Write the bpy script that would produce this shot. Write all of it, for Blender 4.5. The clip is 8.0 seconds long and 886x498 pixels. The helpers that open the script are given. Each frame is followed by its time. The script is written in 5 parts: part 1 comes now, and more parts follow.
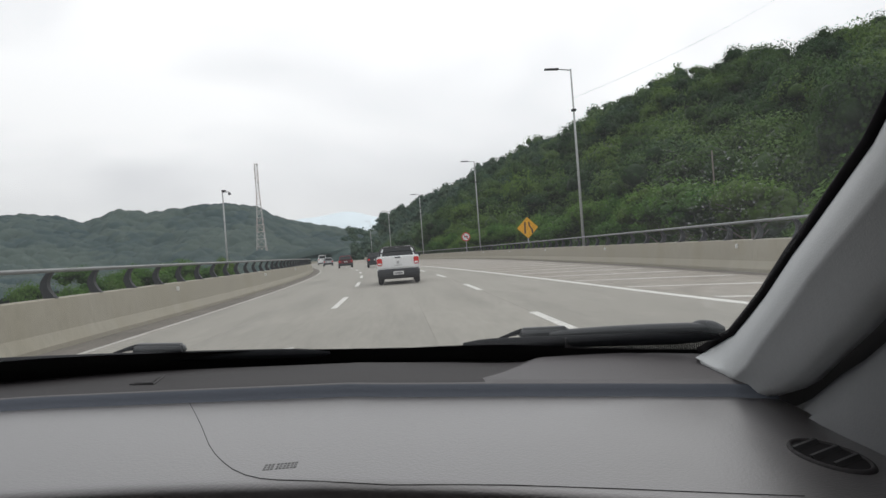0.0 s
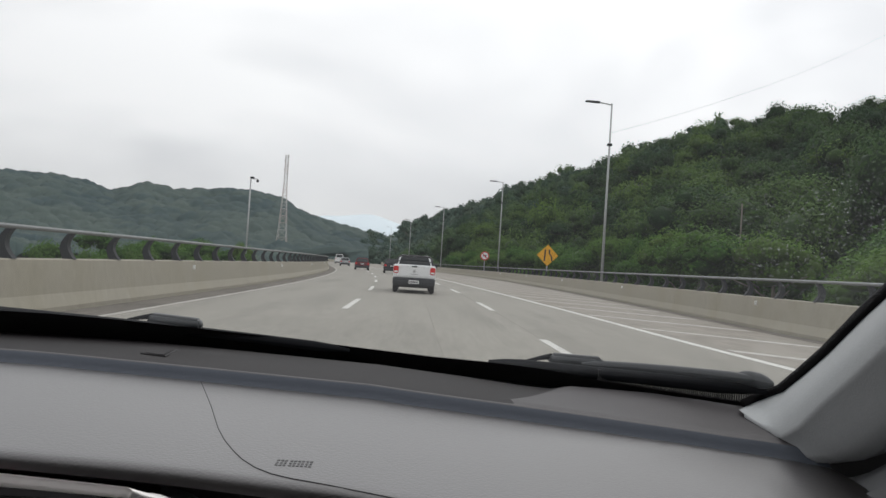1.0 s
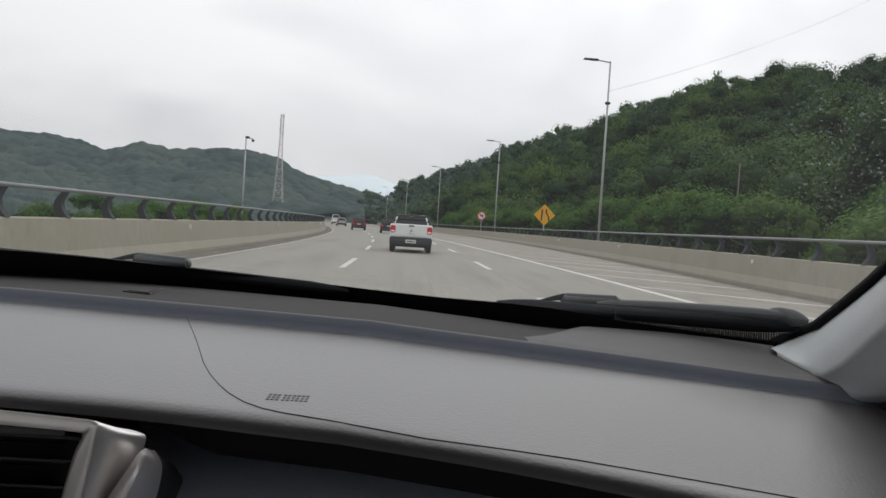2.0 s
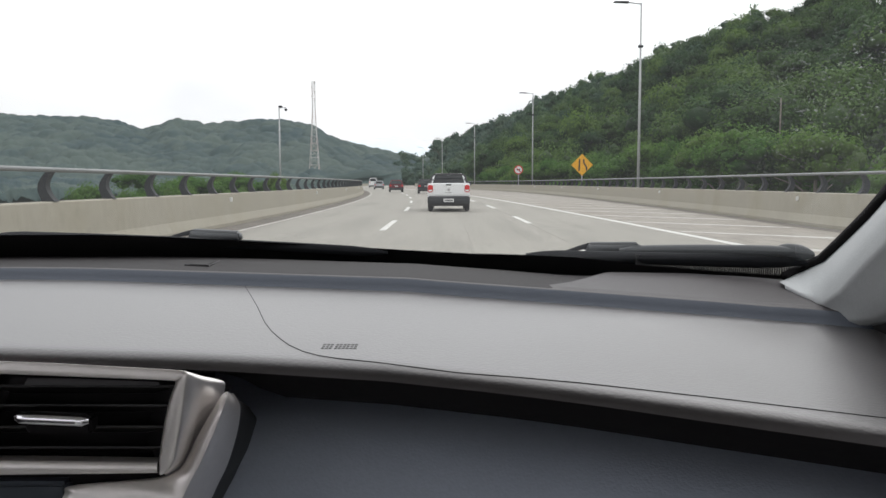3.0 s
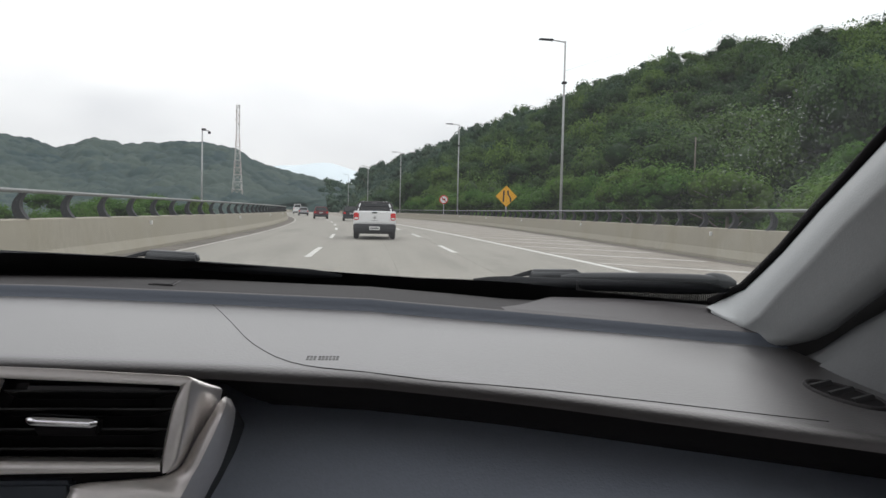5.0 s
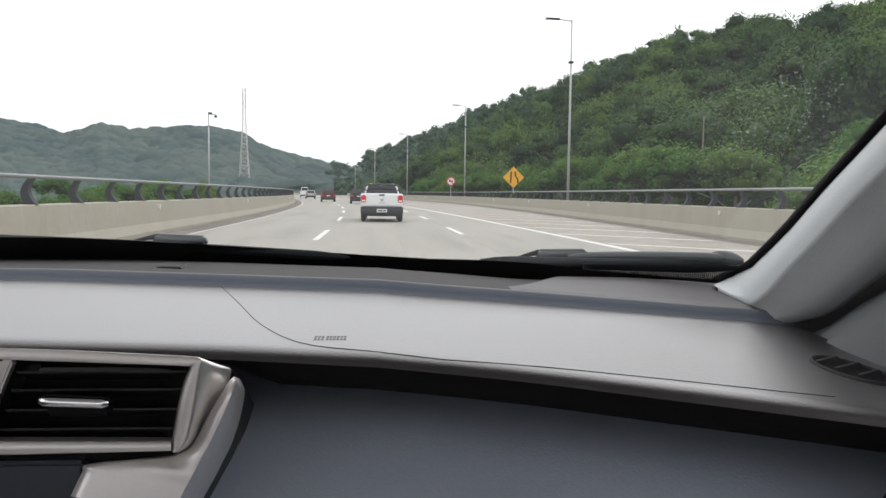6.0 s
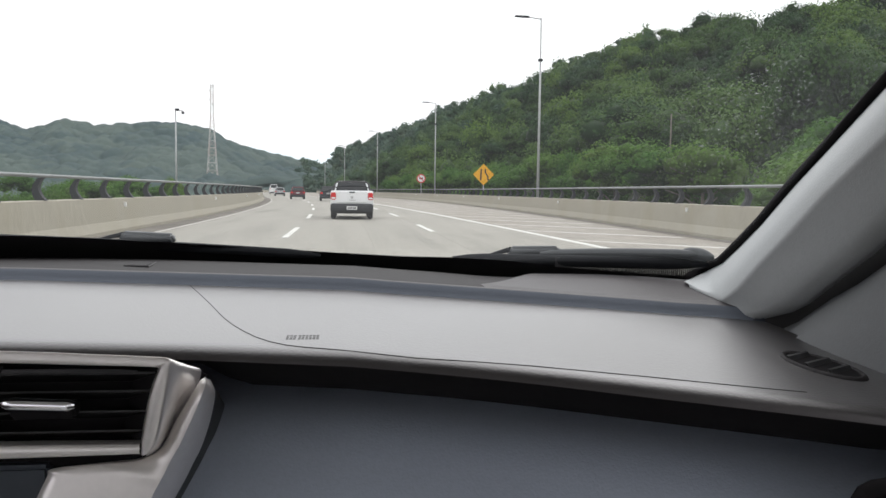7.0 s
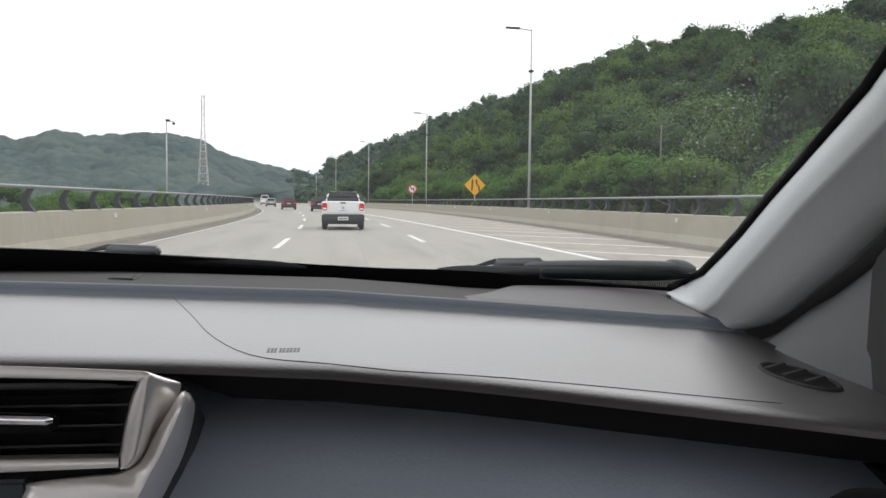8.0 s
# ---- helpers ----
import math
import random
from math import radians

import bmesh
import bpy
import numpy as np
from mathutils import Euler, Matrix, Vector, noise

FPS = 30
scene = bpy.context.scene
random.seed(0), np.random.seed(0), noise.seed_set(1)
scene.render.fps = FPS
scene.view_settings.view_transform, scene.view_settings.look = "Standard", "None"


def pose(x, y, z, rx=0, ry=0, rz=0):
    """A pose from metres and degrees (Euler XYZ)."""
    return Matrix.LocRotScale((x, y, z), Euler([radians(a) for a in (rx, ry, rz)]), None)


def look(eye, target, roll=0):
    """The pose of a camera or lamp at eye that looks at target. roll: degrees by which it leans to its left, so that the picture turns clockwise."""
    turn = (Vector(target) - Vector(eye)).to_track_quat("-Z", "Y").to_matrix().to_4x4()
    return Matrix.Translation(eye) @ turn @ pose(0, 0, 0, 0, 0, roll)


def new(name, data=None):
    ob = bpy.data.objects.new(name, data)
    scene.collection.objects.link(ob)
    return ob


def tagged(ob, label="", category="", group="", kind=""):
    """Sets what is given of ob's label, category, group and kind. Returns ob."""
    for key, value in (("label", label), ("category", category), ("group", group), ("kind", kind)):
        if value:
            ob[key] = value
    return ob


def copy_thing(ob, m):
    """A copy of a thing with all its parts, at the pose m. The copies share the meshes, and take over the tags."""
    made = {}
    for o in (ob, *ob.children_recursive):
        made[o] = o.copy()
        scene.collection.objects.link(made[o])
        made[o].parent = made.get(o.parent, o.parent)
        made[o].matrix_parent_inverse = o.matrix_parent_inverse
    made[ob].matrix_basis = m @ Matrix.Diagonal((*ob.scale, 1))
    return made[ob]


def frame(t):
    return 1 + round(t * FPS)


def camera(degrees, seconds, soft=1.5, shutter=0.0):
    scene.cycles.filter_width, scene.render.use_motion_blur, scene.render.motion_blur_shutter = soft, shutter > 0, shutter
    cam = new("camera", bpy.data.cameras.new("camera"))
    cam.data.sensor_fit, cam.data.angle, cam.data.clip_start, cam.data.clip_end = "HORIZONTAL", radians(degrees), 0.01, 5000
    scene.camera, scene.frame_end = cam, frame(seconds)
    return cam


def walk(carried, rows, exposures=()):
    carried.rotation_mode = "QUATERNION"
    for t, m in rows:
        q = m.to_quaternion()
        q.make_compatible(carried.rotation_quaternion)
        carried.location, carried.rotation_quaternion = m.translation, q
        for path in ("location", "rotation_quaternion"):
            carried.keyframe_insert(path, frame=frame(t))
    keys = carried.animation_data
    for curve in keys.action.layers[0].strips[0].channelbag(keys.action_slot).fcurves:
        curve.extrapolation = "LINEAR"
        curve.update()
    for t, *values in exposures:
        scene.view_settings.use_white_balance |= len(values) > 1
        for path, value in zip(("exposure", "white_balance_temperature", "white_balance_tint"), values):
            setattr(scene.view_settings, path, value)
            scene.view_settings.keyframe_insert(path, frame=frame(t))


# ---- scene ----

cam = camera(57.85, 8.0, soft=1.5)
walk(cam, [
    (0.0, pose(0.3468, 0.0185, 1.1832, 90.130, 4.294, -3.399)),
    (0.5, pose(0.3585, 0.0249, 1.1785, 90.368, 1.320, -3.349)),
    (1.0, pose(0.3191, 0.0730, 1.1731, 91.185, -3.667, -2.195)),
    (1.5, pose(0.3268, 0.1448, 1.1544, 90.324, -5.464, -2.721)),
    (2.0, pose(0.3129, 0.1514, 1.1372, 88.362, -3.592, -2.435)),
    (2.2, pose(0.3182, 0.1361, 1.1383, 87.587, -2.007, -1.573)),
    (3.3, pose(0.3266, 0.0638, 1.1470, 85.020, 0.294, 0.224)),
    (3.5, pose(0.3335, 0.0680, 1.1491, 85.644, 0.898, -0.319)),
    (4.0, pose(0.2903, 0.0279, 1.1469, 89.203, 0.002, 0.434)),
    (4.2, pose(0.2797, 0.0164, 1.1472, 90.997, -0.633, 0.325)),
    (4.3, pose(0.2769, 0.0194, 1.1428, 91.742, -0.930, -0.616)),
    (4.5, pose(0.2781, 0.0218, 1.1372, 87.373, -1.302, -4.027)),
    (4.7, pose(0.2791, 0.0116, 1.1403, 87.688, -1.244, -5.140)),
    (5.8, pose(0.2761, -0.0009, 1.1441, 85.909, -0.960, -4.645)),
    (6.0, pose(0.2798, 0.0019, 1.1409, 86.062, -0.706, -4.594)),
    (6.5, pose(0.2753, 0.0022, 1.1439, 86.026, -0.512, -5.183)),
    (7.0, pose(0.2775, 0.0081, 1.1407, 85.891, -0.696, -6.717)),
    (7.5, pose(0.2749, 0.0037, 1.1437, 85.843, -0.650, -6.713)),
    (8.0, pose(0.2865, 0.0016, 1.1435, 86.642, -0.634, -7.330)),
], exposures=((0.0, -0.37, 6480, 15.5), (1.5, -0.48, 6480, 15.5), (2.2, -0.48, 6480, 15.5), (3.3, 0.20, 6480, 15.5), (3.5, 0.20, 6480, 15.5), (4.0, 0.20, 6480, 15.5), (4.5, -0.28, 6480, 15.5), (4.7, -0.28, 6480, 15.5), (5.8, 0.28, 6480, 15.5), (6.0, 0.28, 6480, 15.5), (8.0, 0.26, 6480, 15.5)))

# ---- world and light: a bright overcast sky ----
SUN_ELEV, SUN_TURN = radians(50), radians(48)
world = bpy.data.worlds.new("overcast_sky")
scene.world = world
world.use_nodes = True
wn, wl = world.node_tree.nodes, world.node_tree.links
wn.clear()
w_out = wn.new("ShaderNodeOutputWorld")
w_bg = wn.new("ShaderNodeBackground")
w_sky = wn.new("ShaderNodeTexSky")
w_sky.sky_type, w_sky.sun_disc = "NISHITA", False
w_sky.sun_elevation, w_sky.sun_rotation = SUN_ELEV, SUN_TURN
w_tint = wn.new("ShaderNodeMix")
w_tint.data_type, w_tint.blend_type = "RGBA", "MULTIPLY"
w_tint.inputs[0].default_value = 1.0
w_tint.inputs[7].default_value = (0.10, 0.10, 0.10, 1)
w_tc = wn.new("ShaderNodeTexCoord")
w_map = wn.new("ShaderNodeMapping")
w_map.inputs["Scale"].default_value = (1.0, 1.0, 2.1)
w_noise = wn.new("ShaderNodeTexNoise")
w_noise.inputs["Scale"].default_value, w_noise.inputs["Detail"].default_value = 2.1, 5.0
w_noise.inputs["Roughness"].default_value, w_noise.inputs["Distortion"].default_value = 0.5, 0.35
w_ramp = wn.new("ShaderNodeValToRGB")
w_ramp.color_ramp.elements[0].position, w_ramp.color_ramp.elements[0].color = 0.34, (0.93, 0.94, 0.955, 1)
w_ramp.color_ramp.elements[1].position, w_ramp.color_ramp.elements[1].color = 0.60, (1.27, 1.27, 1.26, 1)
w_mix = wn.new("ShaderNodeMix")
w_mix.data_type = "RGBA"
w_mix.inputs[0].default_value = 0.93
wl.new(w_tc.outputs["Generated"], w_map.inputs[0])
wl.new(w_map.outputs[0], w_noise.inputs["Vector"])
wl.new(w_noise.outputs["Fac"], w_ramp.inputs[0])
w_dot = wn.new("ShaderNodeVectorMath")
w_dot.operation = "DOT_PRODUCT"
w_dot.inputs[1].default_value = (math.sin(SUN_TURN) * math.cos(SUN_ELEV), math.cos(SUN_TURN) * math.cos(SUN_ELEV), math.sin(SUN_ELEV))
w_glow = wn.new("ShaderNodeMapRange")
w_glow.inputs[1].default_value, w_glow.inputs[2].default_value = -0.2, 1.0
w_glow.inputs[3].default_value, w_glow.inputs[4].default_value = 0.94, 1.45
w_lit = wn.new("ShaderNodeVectorMath")
w_lit.operation = "SCALE"
wl.new(w_tc.outputs["Generated"], w_dot.inputs[0])
wl.new(w_dot.outputs["Value"], w_glow.inputs[0])
w_sep = wn.new("ShaderNodeSeparateXYZ")
w_low = wn.new("ShaderNodeMapRange")
w_low.inputs[1].default_value, w_low.inputs[2].default_value = 0.02, 0.34
w_low.inputs[3].default_value, w_low.inputs[4].default_value = 0.84, 1.05
w_both = wn.new("ShaderNodeMath")
w_both.operation = "MULTIPLY"
wl.new(w_tc.outputs["Generated"], w_sep.inputs[0])
wl.new(w_sep.outputs["Z"], w_low.inputs[0])
wl.new(w_glow.outputs[0], w_both.inputs[0])
wl.new(w_low.outputs[0], w_both.inputs[1])
wl.new(w_both.outputs[0], w_lit.inputs["Scale"])
wl.new(w_ramp.outputs[0], w_lit.inputs[0])
wl.new(w_sky.outputs[0], w_tint.inputs[6])
wl.new(w_tint.outputs[2], w_mix.inputs[6])
wl.new(w_lit.outputs[0], w_mix.inputs[7])
wl.new(w_mix.outputs[2], w_bg.inputs[0])
w_bg.inputs[1].default_value = 1.0
wl.new(w_bg.outputs[0], w_out.inputs[0])
sun = new("sun", bpy.data.lights.new("sun", "SUN"))
sun.data.energy, sun.data.angle, sun.data.color = 0.70, radians(70), (1.0, 0.97, 0.92)
sun.matrix_world = look((60 * math.sin(SUN_TURN), 60 * math.cos(SUN_TURN), 60 * math.tan(SUN_ELEV)), (0, 0, 0))


# ---- materials ----
def material(name, color, rough=0.6, metal=0.0, vary=0.12, scale=3.0, fine=60.0, bump=0.0, spec=0.5, rand=0.0,
             stretch=(1, 1, 1), coord="Object", bump_scale=None, tint=None):
    """A painted or cast surface with variation at two scales, an optional fine relief and a per-object shade."""
    m = bpy.data.materials.new(name)
    m.use_nodes = True
    n, l = m.node_tree.nodes, m.node_tree.links
    b = n["Principled BSDF"]
    b.inputs["Roughness"].default_value, b.inputs["Metallic"].default_value = rough, metal
    b.inputs["Specular IOR Level"].default_value = spec
    tc, mp = n.new("ShaderNodeTexCoord"), n.new("ShaderNodeMapping")
    mp.inputs["Scale"].default_value = stretch
    l.new(tc.outputs[coord], mp.inputs[0])
    big, small = n.new("ShaderNodeTexNoise"), n.new("ShaderNodeTexNoise")
    big.inputs["Scale"].default_value, big.inputs["Detail"].default_value = scale, 4
    small.inputs["Scale"].default_value, small.inputs["Detail"].default_value = fine, 3
    l.new(mp.outputs[0], big.inputs["Vector"])
    l.new(mp.outputs[0], small.inputs["Vector"])
    add = n.new("ShaderNodeMath")
    add.operation = "ADD"
    l.new(big.outputs["Fac"], add.inputs[0])
    l.new(small.outputs["Fac"], add.inputs[1])
    rng = n.new("ShaderNodeMapRange")
    rng.inputs[1].default_value, rng.inputs[2].default_value = 0.6, 1.4
    rng.inputs[3].default_value, rng.inputs[4].default_value = 1 - vary, 1 + vary
    l.new(add.outputs[0], rng.inputs[0])
    value = rng.outputs[0]
    if rand:
        oi, rr, mu = n.new("ShaderNodeObjectInfo"), n.new("ShaderNodeMapRange"), n.new("ShaderNodeMath")
        rr.inputs[3].default_value, rr.inputs[4].default_value = 1 - rand, 1 + rand
        mu.operation = "MULTIPLY"
        l.new(oi.outputs["Random"], rr.inputs[0])
        l.new(rr.outputs[0], mu.inputs[0])
        l.new(value, mu.inputs[1])
        value = mu.outputs[0]
    mul = n.new("ShaderNodeMix")
    mul.data_type, mul.blend_type = "RGBA", "MULTIPLY"
    mul.inputs[0].default_value = 1.0
    if tint:
        tm = n.new("ShaderNodeMix")
        tm.data_type = "RGBA"
        tm.inputs[6].default_value, tm.inputs[7].default_value = (*color, 1), (*tint, 1)
        st = n.new("ShaderNodeMapRange")
        st.inputs[1].default_value, st.inputs[2].default_value = 0.45, 0.68
        l.new(big.outputs["Fac"], st.inputs[0])
        l.new(st.outputs[0], tm.inputs[0])
        l.new(tm.outputs[2], mul.inputs[6])
    else:
        mul.inputs[6].default_value = (*color, 1)
    l.new(value, mul.inputs[7])
    l.new(mul.outputs[2], b.inputs["Base Color"])
    if bump:
        bp = n.new("ShaderNodeBump")
        bp.inputs["Strength"].default_value, bp.inputs["Distance"].default_value = bump, 0.002
        bn = small
        if bump_scale:
            bn = n.new("ShaderNodeTexNoise")
            bn.inputs["Scale"].default_value, bn.inputs["Detail"].default_value = bump_scale, 2
            l.new(mp.outputs[0], bn.inputs["Vector"])
        l.new(bn.outputs["Fac"], bp.inputs["Height"])
        l.new(bp.outputs[0], b.inputs["Normal"])
    return m


def foliage(name, dark, light, warm, translucent=0.25):
    """Leaves: a shade per clump and a tint per tree, with some light passing through."""
    m = bpy.data.materials.new(name)
    m.use_nodes = True
    n, l = m.node_tree.nodes, m.node_tree.links
    b = n["Principled BSDF"]
    b.inputs["Roughness"].default_value, b.inputs["Specular IOR Level"].default_value = 0.7, 0.12
    geo, at = n.new("ShaderNodeNewGeometry"), n.new("ShaderNodeAttribute")
    at.attribute_name = "tint"
    mix1, mix2 = n.new("ShaderNodeMix"), n.new("ShaderNodeMix")
    for mx in (mix1, mix2):
        mx.data_type = "RGBA"
    mix1.inputs[6].default_value, mix1.inputs[7].default_value = (*dark, 1), (*light, 1)
    l.new(geo.outputs["Random Per Island"], mix1.inputs[0])
    l.new(mix1.outputs[2], mix2.inputs[6])
    mix2.inputs[7].default_value = (*warm, 1)
    l.new(at.outputs["Fac"], mix2.inputs[0])
    l.new(mix2.outputs[2], b.inputs["Base Color"])
    tr, ms, out = n.new("ShaderNodeBsdfTranslucent"), n.new("ShaderNodeMixShader"), n["Material Output"]
    l.new(mix2.outputs[2], tr.inputs[0])
    ms.inputs[0].default_value = translucent
    l.new(b.outputs[0], ms.inputs[1])
    l.new(tr.outputs[0], ms.inputs[2])
    l.new(ms.outputs[0], out.inputs[0])
    return m


# Share of an even pale veil on the windscreen, added to imitate haze.
HAZE_VEIL = 0.012


def clear_glass(name, gloss=0.03, dirt=0.0, color=(0.96, 0.98, 0.97)):
    """Thin clear glass; dirt: dried specks, over an even veil that imitates haze."""
    m = bpy.data.materials.new(name)
    m.use_nodes = True
    n, l = m.node_tree.nodes, m.node_tree.links
    n.clear()
    out = n.new("ShaderNodeOutputMaterial")
    tr, gl, ms = n.new("ShaderNodeBsdfTransparent"), n.new("ShaderNodeBsdfGlossy"), n.new("ShaderNodeMixShader")
    tr.inputs[0].default_value = (*color, 1)
    gl.inputs["Roughness"].default_value = 0.03
    lw, pw, ad = n.new("ShaderNodeLayerWeight"), n.new("ShaderNodeMath"), n.new("ShaderNodeMath")
    pw.operation, ad.operation = "POWER", "MULTIPLY_ADD"
    pw.inputs[1].default_value = 4.0
    ad.inputs[1].default_value, ad.inputs[2].default_value = 0.35, gloss
    l.new(lw.outputs["Facing"], pw.inputs[0])
    l.new(pw.outputs[0], ad.inputs[0])
    l.new(ad.outputs[0], ms.inputs[0])
    l.new(tr.outputs[0], ms.inputs[1])
    l.new(gl.outputs[0], ms.inputs[2])
    last = ms
    if dirt:
        tc, no, film = n.new("ShaderNodeTexCoord"), n.new("ShaderNodeTexNoise"), n.new("ShaderNodeTexNoise")
        no.inputs["Scale"].default_value, no.inputs["Detail"].default_value = 330, 2
        film.inputs["Scale"].default_value, film.inputs["Detail"].default_value = 4, 3
        sp, fr = n.new("ShaderNodeMapRange"), n.new("ShaderNodeMapRange")
        sp.inputs[1].default_value, sp.inputs[2].default_value, sp.inputs[4].default_value = 0.62, 0.72, dirt
        fr.inputs[1].default_value, fr.inputs[2].default_value, fr.inputs[4].default_value = 0.52, 0.75, 1.0
        mu, df, m2 = n.new("ShaderNodeMath"), n.new("ShaderNodeBsdfTranslucent"), n.new("ShaderNodeMixShader")
        mu.operation = "MULTIPLY_ADD"
        mu.inputs[2].default_value = HAZE_VEIL
        df.inputs[0].default_value = (0.80, 0.84, 0.86, 1)
        for t in (no, film):
            l.new(tc.outputs["Object"], t.inputs["Vector"])
        l.new(no.outputs["Fac"], sp.inputs[0])
        l.new(film.outputs["Fac"], fr.inputs[0])
        sx, gr, m3 = n.new("ShaderNodeSeparateXYZ"), n.new("ShaderNodeMapRange"), n.new("ShaderNodeMath")
        gr.inputs[1].default_value, gr.inputs[2].default_value = 0.48, 0.66
        m3.operation = "MULTIPLY"
        l.new(tc.outputs["Object"], sx.inputs[0])
        gz, m4 = n.new("ShaderNodeMapRange"), n.new("ShaderNodeMath")
        gz.inputs[1].default_value, gz.inputs[2].default_value = 1.14, 1.25
        m4.operation = "MULTIPLY"
        l.new(sx.outputs["X"], gr.inputs[0])
        l.new(sx.outputs["Z"], gz.inputs[0])
        l.new(gz.outputs[0], m4.inputs[0])
        l.new(gr.outputs[0], m4.inputs[1])
        l.new(m4.outputs[0], m3.inputs[0])
        l.new(sp.outputs[0], m3.inputs[1])
        l.new(m3.outputs[0], mu.inputs[0])
        l.new(fr.outputs[0], mu.inputs[1])
        l.new(mu.outputs[0], m2.inputs[0])
        l.new(ms.outputs[0], m2.inputs[1])
        l.new(df.outputs[0], m2.inputs[2])
        last = m2
    l.new(last.outputs[0], out.inputs[0])
    return m


def lamp_lens(name, color, power):
    """A lit lens."""
    m = material(name, color, 0.25, vary=0.05)
    b = m.node_tree.nodes["Principled BSDF"]
    b.inputs["Emission Color"].default_value, b.inputs["Emission Strength"].default_value = (*color, 1), power
    return m


CONCRETE = material("slab_concrete", (0.285, 0.272, 0.237), 0.85, vary=0.20, scale=1.1, fine=14, rand=0.06, bump=0.3, tint=(0.212, 0.202, 0.176), stretch=(1, 0.07, 1))
JOINT = material("joint_filler", (0.270, 0.257, 0.226), 0.9, vary=0.2, scale=0.6, fine=8)
SHOULDER = material("stained_shoulder", (0.270, 0.247, 0.212), 0.85, vary=0.3, scale=0.22, fine=2.5, bump=0.3, tint=(0.205, 0.182, 0.152), stretch=(1, 0.35, 1))
GUTTER = material("gutter_dirt", (0.15, 0.135, 0.115), 0.95, vary=0.35, scale=0.5, fine=6)
WALL = material("barrier_concrete", (0.345, 0.322, 0.262), 0.88, vary=0.15, scale=0.5, fine=7, bump=0.3, tint=(0.295, 0.273, 0.212), stretch=(1, 1, 0.5))
WORN = material("worn_road_paint", (0.48, 0.465, 0.43), 0.75, vary=0.5, scale=0.8, fine=6, tint=(0.31, 0.295, 0.265))
LINE = material("road_paint", (0.62, 0.615, 0.58), 0.7, vary=0.3, scale=1.2, fine=10, tint=(0.50, 0.49, 0.455))
STEEL = material("dark_steel", (0.013, 0.016, 0.018), 0.7, metal=0.0, vary=0.3, scale=3, fine=30)
RAIL = material("galvanised_rail", (0.20, 0.21, 0.21), 0.5, metal=0.4, vary=0.2, scale=2, fine=30)
POLE = material("galvanised_pole", (0.42, 0.43, 0.43), 0.5, metal=0.3, vary=0.15, scale=1.5, fine=20)
SIGN_Y = material("sign_yellow", (0.85, 0.42, 0.01), 0.45, vary=0.08, scale=3)
SIGN_K = material("sign_black", (0.02, 0.02, 0.02), 0.5)
SIGN_W = material("sign_white", (0.8, 0.8, 0.8), 0.45, vary=0.06)
SIGN_R = material("sign_red", (0.60, 0.03, 0.025), 0.45, vary=0.06)
EARTH = material("valley_ground", (0.032, 0.042, 0.020), 0.95, vary=0.4, scale=0.05, fine=0.8, tint=(0.045, 0.045, 0.025))
BARK = material("bark", (0.16, 0.14, 0.115), 0.9, vary=0.3, scale=2, fine=12, bump=0.5)
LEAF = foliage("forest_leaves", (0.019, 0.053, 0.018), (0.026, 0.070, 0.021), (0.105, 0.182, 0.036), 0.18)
# The next two greens are paler and bluer: haze painted in by distance.
LEAF_MID_HAZED = foliage("haze_tinted_forest_leaves", (0.033, 0.068, 0.040), (0.049, 0.100, 0.053), (0.088, 0.148, 0.056), 0.2)
LEAF_HAZE = foliage("haze_tinted_slope_leaves", (0.070, 0.115, 0.092), (0.085, 0.138, 0.105), (0.110, 0.160, 0.105), 0.3)
# Darkened copy of LEAF: paints the shade inside the crowns.
LEAF_CORE_SHADE = foliage("forest_core_shade", (0.009, 0.025, 0.009), (0.014, 0.040, 0.012), (0.045, 0.085, 0.020), 0.1)
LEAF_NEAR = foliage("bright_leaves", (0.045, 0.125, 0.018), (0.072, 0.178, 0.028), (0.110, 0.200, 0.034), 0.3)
# LEAF_NEAR at little over half strength, so bush and tree cores look shaded.
LEAF_NEAR_SHADE = foliage("bright_core_shade", (0.024, 0.074, 0.011), (0.042, 0.104, 0.017), (0.070, 0.116, 0.022), 0.2)
# Leaf green lifted towards blue-grey: distance haze painted into the colour.
LEAF_FAR_HAZED = foliage("haze_tinted_canopy_leaves", (0.098, 0.150, 0.158), (0.098, 0.150, 0.158), (0.160, 0.213, 0.192), 0.5)
TOWER = material("tower_paint", (0.62, 0.60, 0.58), 0.6, vary=0.1)
TOWER_R = material("tower_red_paint", (0.60, 0.52, 0.50), 0.6, vary=0.1)
# Near the sky's own tone: the mountain's haze is painted on.
MOUNT = material("haze_coloured_mountain", (0.70, 0.78, 0.82), 1.0, vary=0.04, scale=0.004, fine=0.02, spec=0.0)
ROOF_PALE = material("pale_sheet_roof", (0.62, 0.62, 0.60), 0.6, vary=0.1, scale=0.4)

DASH = material("grained_dash_plastic", (0.021, 0.0185, 0.0185), 0.38, vary=0.10, scale=6, fine=240, bump=0.28, bump_scale=360, spec=0.52)
DASH_DUST = DASH.node_tree.nodes["Principled BSDF"]
DASH_DUST.inputs["Sheen Weight"].default_value, DASH_DUST.inputs["Sheen Roughness"].default_value = 0.015, 0.35
DASH_DUST.inputs["Coat Weight"].default_value, DASH_DUST.inputs["Coat Roughness"].default_value = 1.0, 0.42
DASH_DUST.inputs["Coat IOR"].default_value = 1.49
DASH_DUST.inputs["Specular Tint"].default_value = (1.0, 0.95, 0.97, 1)
DASH_DUST.inputs["Sheen Tint"].default_value = (1.0, 0.97, 0.93, 1)
